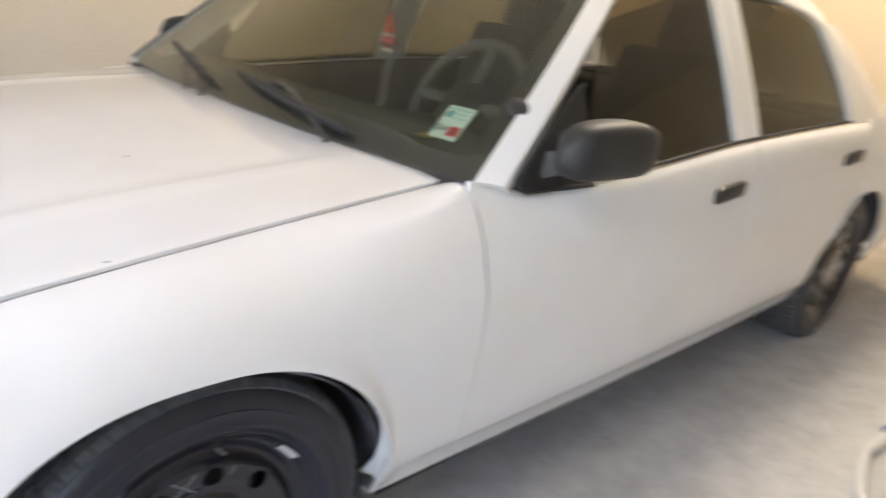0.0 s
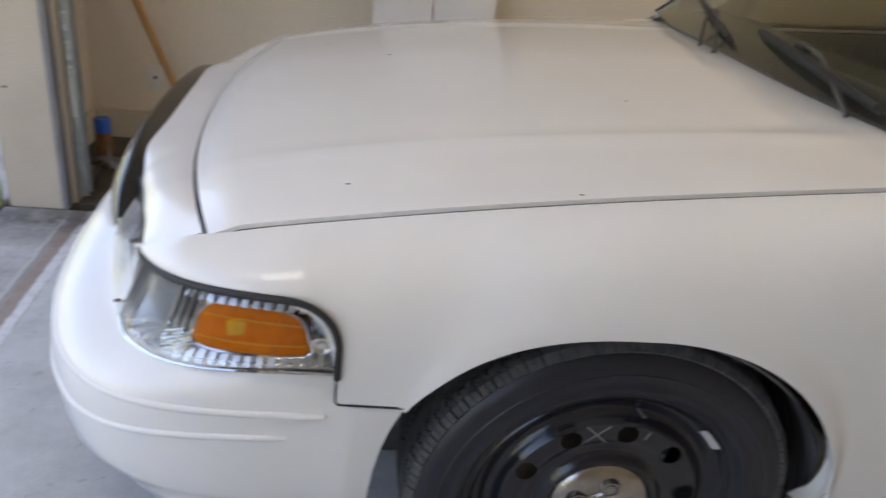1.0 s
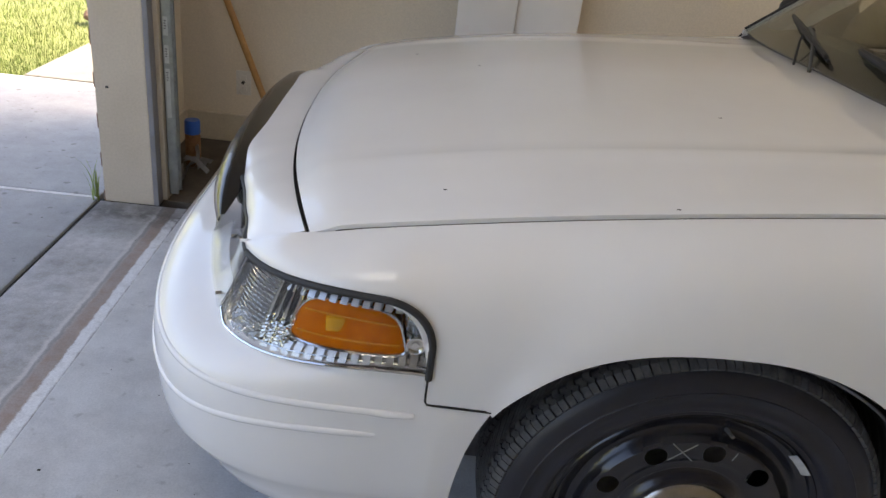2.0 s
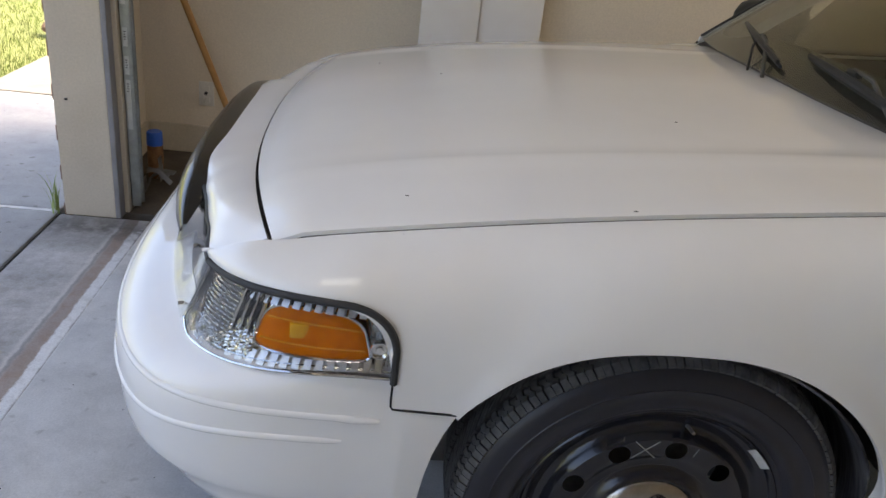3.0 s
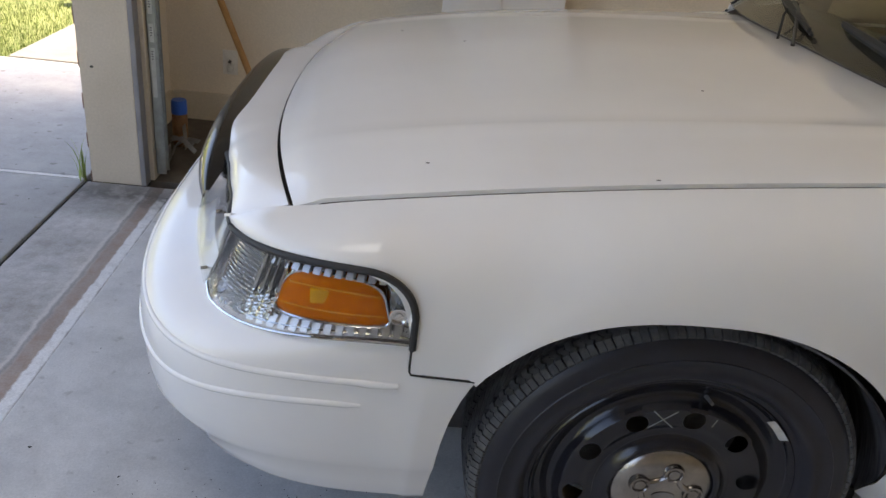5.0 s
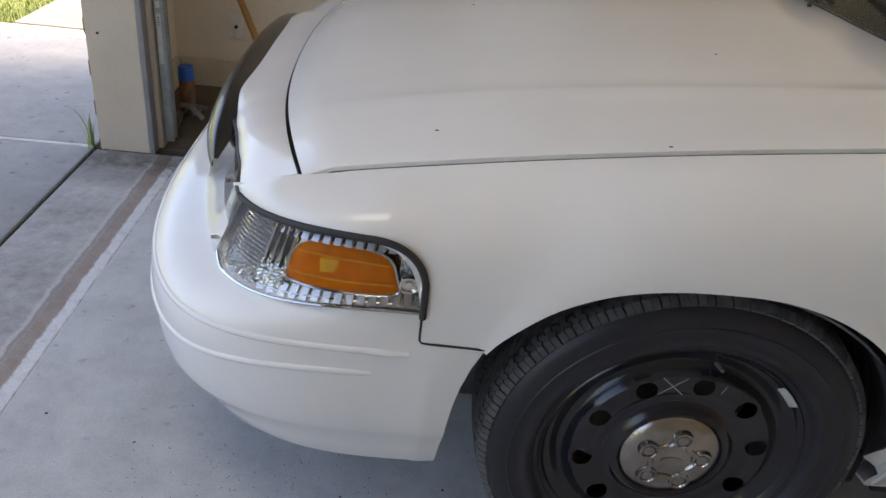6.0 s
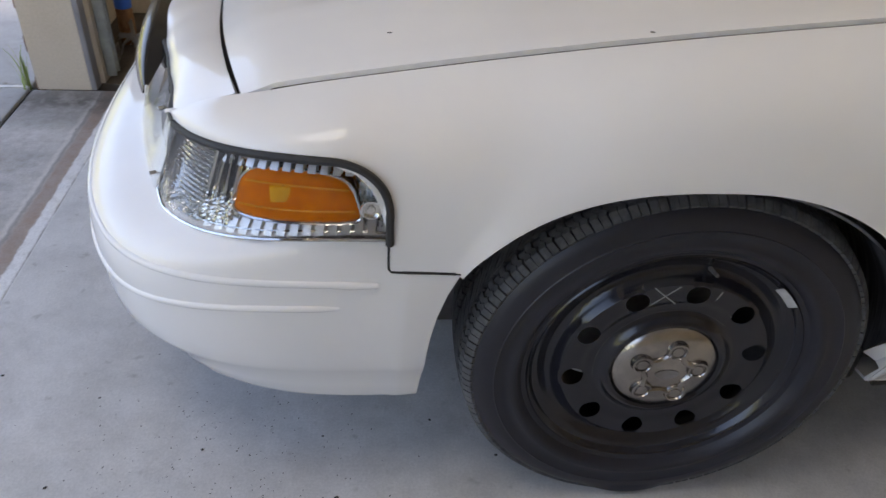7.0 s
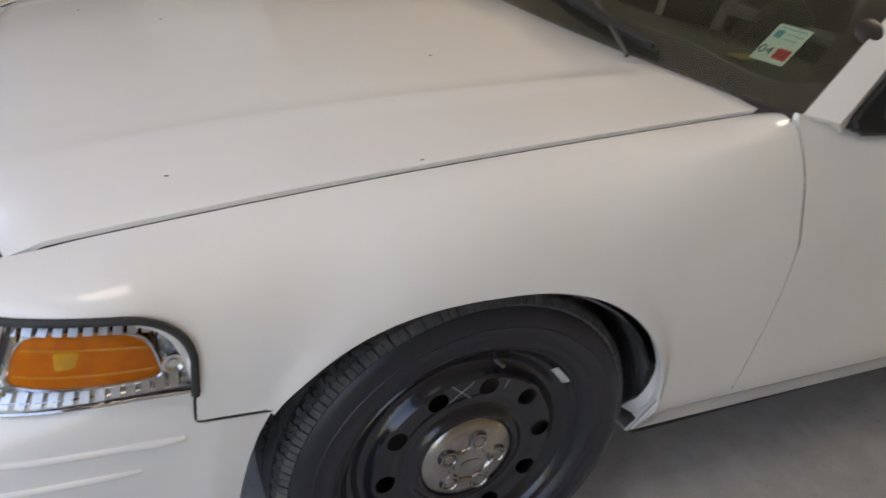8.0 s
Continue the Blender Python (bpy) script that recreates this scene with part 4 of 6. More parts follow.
for side in (-1, 1):
    # dark strip and line as gap shade between fender, lamp and bumper
    seam = [[(-0.4545, side * 0.896, 0.61), (-0.4545, side * 0.896, 0.542), (-0.40, side * 0.898, 0.542), (-0.352, side * 0.90, 0.542)],
            [(-0.4480, side * 0.896, 0.61), (-0.4480, side * 0.896, 0.558), (-0.40, side * 0.898, 0.558), (-0.352, side * 0.90, 0.558)]]
    part("bumper_gap", grid(seam), UNDERBODY, car)
    line = [(-0.4530, 0.606), (-0.4530, 0.590), (-0.4530, 0.570), (-0.4525, 0.556), (-0.4490, 0.5505)] + [(x, 0.5500 - 0.012 * (x + 0.449) ** 2) for x in spread(-0.440, -0.352, 10)]
    part("panel_gap", tube([(x, side * (side_w(x, z) - 0.0006), z) for x, z in line], 0.0019, 6), UNDERBODY, car, "dark line drawn along the gap between fender and bumper")
bumper()
header_panel()
grille()
for side in (-1, 1):
    corner_lamp(side)
    headlamp(side)
for side in (-1, 1):
    for xx in (0.0, WHEELBASE):
        wheel_liner(xx, side)

for cx, cy in ((-0.10, -0.772), (-0.45, -0.69), (-0.36, 0.085), (0.10, -0.35), (-0.52, 0.30)):
    bm = bmesh.new()
    bmesh.ops.create_uvsphere(bm, u_segments=8, v_segments=5, radius=0.0022, matrix=Matrix.LocRotScale((cx, cy, hood_z(cx, abs(cy)) + 0.0003), None, (1.8, 0.8, 0.35)))
    part("paint_chip", bm, INK, bpy.data.objects["hood"], "small dark chip in the paint")

# ---- wheels ----
def tyre_mesh():
    """A tyre round the y axis, centre at its middle plane; sidewall towards -y is the outer one."""
    prof = [(0.215, 0.085), (0.226, 0.093), (0.2315, 0.0965), (0.236, 0.0975), (0.241, 0.1035), (0.246, 0.1095), (0.2515, 0.1120), (0.258, 0.1112), (0.263, 0.1092), (0.270, 0.1100),
            (0.281, 0.1118), (0.2825, 0.1130), (0.284, 0.1116), (0.294, 0.1104), (0.304, 0.1076), (0.3125, 0.1030), (0.3185, 0.0960), (0.3225, 0.0865), (0.3260, 0.072), (0.3300, 0.0)]
    full = prof + [(r, -d) for r, d in reversed(prof[:-1])]
    bm = spin(full, 120)
    return flattened(bm)


def flattened(bm, bulge=0.25):
    """The tyre's foot, pressed flat by the car's weight."""
    for v in bm.verts:
        if v.co.z < -0.30:
            v.co.y *= 1 + bulge * smoothstep(-0.30, -0.335, v.co.z) * (1 if abs(v.co.y) > 0.09 else 0.0)
        v.co.z = max(v.co.z, -0.3345)
    return bm


def tread_r(y):
    return 0.3395 - 0.0110 * (abs(y) / 0.1) ** 2.6


def tread_blocks():
    """Rows of tread blocks between the grooves: stepped lugs over both shoulders, slanting sipes between."""
    bm = bmesh.new()
    n = 74
    step = 2 * math.pi / n

    def block(lines, sink):
        """A block over rows of (angle from, angle to, y, radius); sink: how deep its walls go."""
        top = [[bm.verts.new((r * math.cos(q), -y, r * math.sin(q))) for q in (q0, q1)] for q0, q1, y, r in lines]
        low = [[bm.verts.new(((r - sink) * math.cos(q), -(y * 0.97), (r - sink) * math.sin(q))) for q in (q0, q1)] for q0, q1, y, r in lines]
        for i in range(len(lines) - 1):
            bm.faces.new((top[i][0], top[i][1], top[i + 1][1], top[i + 1][0]))
            for j in (0, 1):
                bm.faces.new((top[i][j], top[i + 1][j], low[i + 1][j], low[i][j]))
        bm.faces.new((top[0][0], low[0][0], low[0][1], top[0][1]))
        bm.faces.new((top[-1][0], top[-1][1], low[-1][1], low[-1][0]))

    for k in range(n):
        q = k * step
        for sgn in (1, -1):
            # shoulder lug in two halves, the inner ends stepped
            for f0, f1, y_in in ((0.02, 0.43, 0.0640), (0.48, 0.91, 0.0710)):
                rows = []
                for y, r, lean in ((y_in, tread_r(y_in), 0.16), (0.077, tread_r(0.077), 0.20), (0.083, tread_r(0.083), -0.04), (0.090, tread_r(0.090), 0.04), (0.0965, 0.3255, 0.0), (0.1020, 0.3195, -0.02)):
                    rows.append((q + (f0 + lean) * step, q + (f1 + lean) * step, sgn * y, r))
                block(rows, 0.006)
            # slanting blocks of the second row
            for f0, f1 in ((0.0, 0.40), (0.46, 0.86)):
                rows = [(q + (f0 + sl) * step, q + (f1 + sl) * step, sgn * y, tread_r(y)) for y, sl in ((0.0590, 0.15), (0.0460, -0.45), (0.0320, -1.05), (0.0225, -1.30))]
                block(rows, 0.008)
        for f0, f1 in ((0.0, 0.42), (0.48, 0.88)):
            rows = [(q + (f0 + sl) * step, q + (f1 + sl) * step, y, tread_r(y)) for y, sl in ((0.0150, 0.0), (0.0, 0.35), (-0.0150, 0.0))]
            block(rows, 0.008)
    return flattened(bm, 0.0)


def rim_mesh():
    """Black steel rim with ten round vents. Depth along the outward axis."""
    bm = bmesh.new()
    # barrel and flange
    prof = [(0.226, -0.09), (0.205, -0.08), (0.203, 0.03), (0.2035, 0.055), (0.210, 0.074), (0.2165, 0.079), (0.2255, 0.082), (0.2285, 0.088), (0.2285, 0.0945), (0.226, 0.0965), (0.222, 0.094), (0.2165, 0.086),
            (0.2095, 0.083), (0.2035, 0.079), (0.198, 0.0735), (0.193, 0.071), (0.187, 0.072), (0.182, 0.076)]
    spin(prof, 120, bm=bm)
    # disc between the ring at the rim and the bulge round the cap, with vents cut as gaps in the grid
    n_h, per = 10, 18
    seg = n_h * per
    radii = spread(0.182, 0.116, 17)

    def depth(r):
        t = (0.182 - r) / 0.066
        return 0.076 + 0.016 * smoothstep(0, 0.18, t) - 0.004 * smoothstep(0.6, 0.85, t)
    hole_r, rc = 0.0185, 0.150
    offset = radians(28)
    vs = {}
    for i, r in enumerate(radii):
        for k in range(seg):
            a = offset + 2 * math.pi * k / seg
            vs[i, k] = [r, a]
    # pull grid points near a vent's edge onto its edge
    inside = set()
    for (i, k), (r, a) in list(vs.items()):
        h = round((a - offset) / (2 * math.pi / n_h) - 0.5) + 0.5
        ah = offset + h * 2 * math.pi / n_h
        dx, dz = (a - ah) * rc, r - rc
        d = math.hypot(dx, dz)
        if d < hole_r * 0.80:
            inside.add((i, k))
        elif d < hole_r * 1.28:
            f = hole_r / d
            vs[i, k] = [rc + dz * f, ah + dx * f / rc]
    made = {}
    for key, (r, a) in vs.items():
        made[key] = bm.verts.new((r * math.cos(a), -depth(r), r * math.sin(a)))
    for i in range(len(radii) - 1):
        for k in range(seg):
            q = [(i, k), (i, (k + 1) % seg), (i + 1, (k + 1) % seg), (i + 1, k)]
            if any(c in inside for c in q):
                continue
            bm.faces.new([made[c] for c in q])
    loose = [v for v in bm.verts if not v.link_faces]
    bmesh.ops.delete(bm, geom=loose, context='VERTS')
    # centre bulge round the cap
    spin([(0.116, 0.0882), (0.110, 0.090), (0.104, 0.0955), (0.099, 0.1005), (0.094, 0.102), (0.089, 0.099), (0.086, 0.091), (0.05, 0.088), (0.0, 0.088)], 72, bm=bm)
    return bm


def hub_cap_mesh():
    bm = spin([(0.086, 0.090), (0.0865, 0.097), (0.083, 0.1005), (0.072, 0.1055), (0.055, 0.1105), (0.03, 0.1128), (0.0, 0.1135)], 64)
    return bm


def cap_relief(bm_parent):
    made = []
    for k in range(5):
        a = radians(82 + 72 * k)
        cx, cz = 0.050 * math.cos(a), 0.050 * math.sin(a)
        bm = spin([(0.0, 0.1150), (0.009, 0.1150), (0.0105, 0.1125), (0.012, 0.1125), (0.0140, 0.1165), (0.0168, 0.1160), (0.0190, 0.108)], 24, (cx, 0, cz))
        made.append(("lug_bump", bm))
        # bowed bar between two bumps
        pts = []
        for t in spread(0.16, 0.84, 9):
            b = a + radians(72) * t
            rr = 0.050 * (1 - 0.28 * math.sin(math.pi * t))
            pts.append((rr * math.cos(b), -0.1118, rr * math.sin(b)))
        made.append(("cap_bar", tube(pts, 0.0055, 8)))
    return made


TYRE_MESH = None


def wheel(x0, s, seed, mark=False):
    """Steel wheel with its tyre; copies share their meshes."""
    global TYRE_MESH
    hub = part("wheel", spin([(0.0, 0.02), (0.13, 0.02), (0.135, 0.0), (0.135, -0.05), (0.0, -0.05)], 40), OLD_STEEL, car, "black steel wheel with a polished hub cap and road tyre")
    parts = []
    if TYRE_MESH is None:
        tyre = part("tyre", tyre_mesh(), TYRE_RUBBER, hub, "worn black road tyre", smooth=35)
        blocks = part("tread", tread_blocks(), TREAD_RUBBER, hub, "dusty tread blocks", smooth=0)
        rim = part("rim", rim_mesh(), BLACK_STEEL, hub, "black painted steel rim with round vents", smooth=30)
        cap = part("hub_cap", hub_cap_mesh(), CAP_STEEL, hub, "polished metal hub cap", smooth=35)
        TYRE_MESH = [(o.name.split(".")[0], o.data) for o in (tyre, blocks, rim, cap)]
        reliefs = cap_relief(cap)
        for nm, bm in reliefs:
            o = part(nm, bm, CAP_STEEL, hub, smooth=40)
            TYRE_MESH.append((nm, o.data))
        em = bmesh.new()
        bmesh.ops.create_circle(em, cap_ends=True, segments=28, radius=0.016)
        bmesh.ops.scale(em, vec=(1.25, 0.6, 1), verts=em.verts)
        bmesh.ops.rotate(em, cent=(0, 0, 0), matrix=Matrix.Rotation(radians(90), 3, 'X'), verts=em.verts)
        bmesh.ops.translate(em, vec=(0.0, -0.1142, 0.0), verts=em.verts)
        o = part("emblem", em, OLD_STEEL, hub, "plain oval emblem", smooth=0)
        TYRE_MESH.append(("emblem", o.data))
    else:
        for nm, data in TYRE_MESH:
            o = new(nm, data)
            o.parent = hub
    if mark:
        # wheel weight clipped on the flange
        rows = []
        for r, d in ((0.212, 0.0915), (0.2235, 0.0985), (0.2245, 0.1005), (0.214, 0.094)):
            rows.append([(r * math.cos(a), -d, r * math.sin(a)) for a in spread(radians(36.0), radians(49.0), 8)])
        part("wheel_weight", grid(rows + [rows[0]]), LEAD, hub, "grey wheel weight")
        bm = tube([(0.036, -0.07, 0.186), (0.038, -0.096, 0.190)], [0.0035, 0.0028], 8)
        part("valve_stem", bm, OLD_STEEL, hub)
        # chalked cross between two vents, and a dash beside it
        for (x0c, z0c), (x1c, z1c) in (((-0.050, 0.163), (-0.012, 0.132)), ((-0.010, 0.166), (-0.052, 0.128)), ((0.052, 0.140), (0.058, 0.156))):
            pts = [(x0c + (x1c - x0c) * t, -0.0918, z0c + (z1c - z0c) * t) for t in spread(0, 1, 6)]
            part("chalk_mark", tube(pts, 0.0011, 5), CHALK, hub, "white chalk mark")
    turn = Matrix.Rotation(radians(seed), 4, 'Y') if s < 0 else Matrix.Rotation(radians(180), 4, 'Z') @ Matrix.Rotation(radians(seed), 4, 'Y')
    if x0 == 0.0:
        # the front wheels stand a little turned
        hub.matrix_world = Matrix.Translation((0.002, s * 0.792, AXLE_Z - 0.002)) @ Matrix.Rotation(radians(-0.8), 4, 'Z') @ turn
    else:
        hub.matrix_world = Matrix.Translation((x0, s * 0.795, AXLE_Z)) @ turn
    return hub


wheel(0.0, -1, 0, mark=True)
wheel(0.0, 1, 0)
wheel(WHEELBASE, -1, 0)
wheel(WHEELBASE, 1, 0)


# ---- cabin: pillars, roof, doors, glass ----
roof_z = curve([1.2, 1.5, 2.0, 2.5, 2.9, 3.1], [1.395, 1.435, 1.462, 1.445, 1.40, 1.36])
glass_top_z = curve([1.15, 1.5, 2.0, 2.4, 2.6], [1.330, 1.375, 1.392, 1.36, 1.29])


def pillar_line(t):
    """Front pillar from its foot to the roof."""
    return (0.600 + 0.600 * t - 0.004 * math.sin(math.pi * t), 0.842 - 0.195 * t + 0.018 * math.sin(math.pi * t), 0.925 + 0.47 * t + 0.014 * math.sin(math.pi * t))


def cabin_w(z, x=1.5):
    """Half width of the glasshouse at a height."""
    t = (z - 0.93) / 0.47
    return 0.885 - 0.185 * t - 0.035 * t * t


def door_top(x):
    zt = belt_z(x) - 0.008 + 0.032 * smoothstep(0.74, 0.592, x)
    return zt, door_w(x, x, zt, zt)


def door_w(x, xx, z, zt):
    """Half width of a door's skin."""
    w = side_w(xx, z)
    if z > zt - 0.16:
        tw = 0.846 + (side_w(x, zt) - 0.006 - 0.846) * smoothstep(0.62, 1.05, x)
        q = min((zt - z) / 0.16, 1.0)
        mw = side_w(xx, zt - 0.16)
        w = tw + (mw - tw) * (1 - (1 - q) ** 2.2) ** (1 / 2.2)
    if x < 1.0:
        k = smoothstep(0.60, 0.98, x)
        w = fender_w(0.588, z) * (1 - k) + w * k
    return w


def door(s, x0, x1, name, handle_x, rear=False):
    rows = []
    for x in spread(x0, x1, 34):
        row = []
        for t in spread(0, 1, 30):
            zt = belt_z(x) - 0.008 + 0.032 * smoothstep(0.74, 0.592, x)
            z = zt + (0.352 - zt) * t ** 1.25
            xx = x
            if rear and z < 0.72:
                # cut for the rear wheel opening
                lim = WHEELBASE - 0.40 * math.sqrt(max(1 - ((z - 0.30) / 0.42) ** 2, 0.0)) - 0.01
                f = (x - x0) / (x1 - x0)
                xx = x0 + (min(x1, lim) - x0) * f
            w = door_w(x, xx, z, zt)
            row.append((xx, w, z))
        rows.append(row)
    d = part(name, grid(sided(rows, s)), PAINT, car, "white car door with a black handle", solid=0.012)
    # belt moulding
    pts = [(x, s * (door_top(x)[1] - 0.004), door_top(x)[0] + 0.004) for x in spread(max(x0, 0.93), x1, 20)]
    part("belt_moulding", tube(pts, 0.0065, 8), BLACK_RUBBER, d, "black weatherstrip with a bright lower edge")
    pts = [(x, y + s * 0.008, z - 0.007) for x, y, z in pts]
    part("bright_strip", tube(pts, 0.0055, 6), CHROME, d)
    # handle: recess, flap
    hz = 0.832 if not rear else 0.862
    w = door_w(handle_x, handle_x, hz, door_top(handle_x)[0])
    bm = bmesh.new()
    bm_box(bm, (handle_x - 0.085, s * w - 0.014, hz - 0.032), (handle_x + 0.085, s * w + 0.014, hz + 0.032), 0.012)
    for v in bm.verts:
        k = abs(v.co.x - handle_x) / 0.085
        v.co.z = hz + (v.co.z - hz) * (1 - 0.45 * k ** 3) + 0.02 * (v.co.x - handle_x) / 0.085 * 0.3
    part("door_handle", bm, BLACK_PLASTIC, d, "black plastic door handle")
    rows = [[(x, s * (door_w(x, x, z, door_top(x)[0]) - 0.050), z) for z in spread(0.40, door_top(x)[0] - 0.012, 12)] for x in spread(max(x0 + 0.02, 0.80), x1 - 0.02, 14)]
    part("door_trim", grid(rows), CLOTH, d, "dark cloth inner door trim", solid=0.006)
    return d


def glass_panel(s, x0, x1, z_top0, z_top1, name, parent, slant0, slant1, bend=1.0):
    """Side window between the belt and the roof rail; slant: how far its upper ends move in x."""
    rows = []
    for t in spread(0, 1, 10):
        row = []
        for u in spread(0, 1, 16):
            zt = z_top0 + (z_top1 - z_top0) * u
            xb = x0 + (x1 - x0) * u
            xt = (x0 + slant0) + (x1 + slant1 - x0 - slant0) * u
            zb = belt_z(xb) - 0.01
            z = zb + (zt - zb) * t
            row.append((xb + (xt - xb) * t ** bend, s * (cabin_w(z) - 0.012), z))
        rows.append(row)
    return part(name, grid(rows), SIDE_GLASS, parent, "dark tinted side window", solid=0.004)


def band(points_a, points_b, name, material, parent, label="", solid=0.02):
    return part(name, grid([points_a, points_b]), material, parent, label, solid=solid)


for s in (-1, 1):
    fd = door(s, 0.5915, 1.775, "front_door", 1.585)
    rd = door(s, 1.781, 2.80, "rear_door", 2.60, rear=True)
    # sill
    rows = [[(x, side_w(x, z), z) for z in (0.350, 0.343, 0.333, 0.305, 0.275, 0.262)] + [(x, side_w(x, 0.262) - 0.06, 0.254)] for x in spread(0.395, 2.53, 50)]
    part("sill", grid(sided(rows, s)), PAINT, car, "white sill with a rounded step", solid=0.006)
    # dark strip along the sill's lower edge
    part("sill_flange", box((0.42, min(s * 0.855, s * 0.845), 0.240), (2.50, max(s * 0.855, s * 0.845), 0.268), 0.002), UNDERBODY, car, "dark strip under the sill")
    # black flap that closes the sill behind the front wheel
    ya, yb = sorted((s * 0.66, s * (side_w(0.39, 0.30) - 0.044)))
    part("mud_flap", box((0.374, ya, 0.236), (0.3945, yb, 0.315), 0.009), UNDERBODY, car, "black rubber flap ahead of the sill")
    # front pillar, seen white from outside
    outer, inner, front = [], [], []
    for t in spread(0.0, 1, 24):
        x, w, z = pillar_line(t)
        drop = 0.022 if s > 0 else 0.0
        front.append((x, s * w, z + 0.004))
        inner.append((x + 0.030, s * (w + 0.018), z + 0.002 - drop))
        outer.append((x + 0.060 + 0.03 * (1 - t), s * (w + 0.020), z - 0.026 - 2 * drop))
    mid = [tuple((a + b) / 2 + (0, s * 0.014, 0.008)[i] for i, (a, b) in enumerate(zip(p, q))) for p, q in zip(inner, outer)]
    part("front_pillar", grid([front, inner, mid, outer]), PAINT, car, "white front pillar", solid=0.02)
    if s > 0:
        part("windshield_moulding", tube([(x - 0.002, y, z + 0.002) for x, y, z in front], 0.0045, 8), BLACK_RUBBER, car, "black rubber windshield moulding")
    # roof rail
    rail_a = [(x, s * (cabin_w(glass_top_z(x)) + 0.004), glass_top_z(x) - 0.01) for x in spread(1.19, 2.56, 30)]
    rail_b = [(x, s * (cabin_w(glass_top_z(x)) - 0.03), glass_top_z(x) + 0.045) for x in spread(1.19, 2.56, 30)]
    rail_c = [(x, s * 0.56, roof_z(x) - 0.012) for x in spread(1.19, 2.56, 30)]
    part("roof_rail", grid([rail_a, rail_b, rail_c]), PAINT, car, solid=0.02)
    # middle pillar, white, in two leaves
    for xa, xb, owner in ((1.690, 1.768, fd), (1.774, 1.852, rd)):
        rows = []
        for t in spread(0, 1, 14):
            z = belt_z(1.75) - 0.02 + (glass_top_z(1.7) + 0.01 - belt_z(1.75)) * t
            sh = -0.012 * t
            rows.append([(x + sh, s * (cabin_w(z) + 0.006 - 0.004 * abs(k - 1)), z) for k, x in enumerate((xa, (xa + xb) / 2, xb))])
        part("window_frame", grid(rows), PAINT, owner, solid=0.02)
    gp = glass_panel(s, 0.90, 1.70, 1.255, glass_top_z(1.6), "door_glass", fd, 0.20, -0.012)
    gp = glass_panel(s, 1.845, 2.665, glass_top_z(1.85), 1.30, "door_glass", rd, -0.012, -0.17, 1.7)
    # quarter panel and rear pillar
    rows = []
    for t in spread(0, 1, 14):
        z = belt_z(2.7) - 0.01 + (1.33 - belt_z(2.7)) * t
        rows.append([(2.655 - 0.17 * t ** 1.7 + (3.42 - 2.655 - 0.33 * t) * u, s * (cabin_w(z) + 0.010 - 0.10 * u * u), z) for u in spread(0, 1, 10)])
    part("rear_pillar", grid(rows), PAINT, car, "white rear pillar", solid=0.02)
    rows = []
    for x in spread(2.545, 4.15, 60):
        lo = arch_z(x, WHEELBASE)
        lo = max(lo, 0.30)
        top = belt_z(x)
        z0 = top
        row = []
        xx = x
        for t in spread(0, 1, 22):
            z = z0 + (lo - z0) * t
            edge = 2.806 if z > 0.70 else WHEELBASE - 0.40 * math.sqrt(max(1 - ((z - 0.30) / 0.42) ** 2, 0.0))
            row.append((max(x, edge), side_w(max(x, edge), z), z))
        rows.append(row)
    part("rear_fender", grid(sided(rows, s)), PAINT, car, solid=0.010)
    # black triangle that carries the mirror, with a rubber rim
    tri = [(0.728, 0.860, 0.903), (0.708, 0.858, 0.912), (0.706, 0.853, 0.930), (0.865, 0.815, 1.060), (0.95, 0.800, 1.12), (0.95, 0.880, 0.904)]
    bm = bmesh.new()
    vs = [bm.verts.new((x, s * (w + 0.014), z)) for x, w, z in tri]
    bm.faces.new(vs)
    mt = part("mirror_triangle", bm, BLACK_PLASTIC, fd, "black plastic mirror mount", solid=0.02, smooth=0)
    part("rim", tube([(x, s * (w + 0.016), z) for x, w, z in [tri[5]] + tri[:5]], 0.0055, 8), BLACK_RUBBER, mt)

    # door mirror
    rows = []
    for k in range(13):
        u = -1 + 2 * k / 12
        sc = (1 - abs(u) ** 3.4) ** 0.5 if abs(u) < 1 else 0.0
        ring = []
        for j in range(24):
            a = 2 * math.pi * j / 24
            ca, sa = math.cos(a), math.sin(a)
            yy = math.copysign(abs(ca) ** 0.62, ca) * 0.050 * (0.25 + 0.75 * sc)
            zz = math.copysign(abs(sa) ** 0.7, sa) * 0.064 * (0.35 + 0.65 * sc)
            ring.append((0.892 + 0.148 * u, s * (0.955 + yy + 0.012 * u), 0.998 + zz + 0.008 * (1 - u * u)))
        rows.append(ring)
    bm = grid(rows, closed=True)
    bm.faces.new([v for v in bm.verts][:24])
    bm.faces.new([v for v in bm.verts][-24:])
    mir = part("door_mirror", bm, BLACK_PLASTIC, car, "black plastic door mirror", smooth=60)
    bm = grid([[(0.78, s * 0.868, 0.925), (0.86, s * 0.868, 0.925), (0.87, s * 0.865, 0.985), (0.79, s * 0.865, 0.985)],
               [(0.82, s * 0.935, 0.962), (0.90, s * 0.935, 0.962), (0.90, s * 0.935, 1.0), (0.82, s * 0.935, 1.0)]], closed=True)
    part("mirror_arm", bm, BLACK_PLASTIC, mir)
    # flattened dark ball for the glass border's round bulge into the pillar
    if s < 0:
        x, w, z = pillar_line(0.27)
        bm = bmesh.new()
        bmesh.ops.create_uvsphere(bm, u_segments=24, v_segments=12, radius=0.026)
        bmesh.ops.scale(bm, vec=(1.0, 1.0, 0.28), verts=bm.verts)
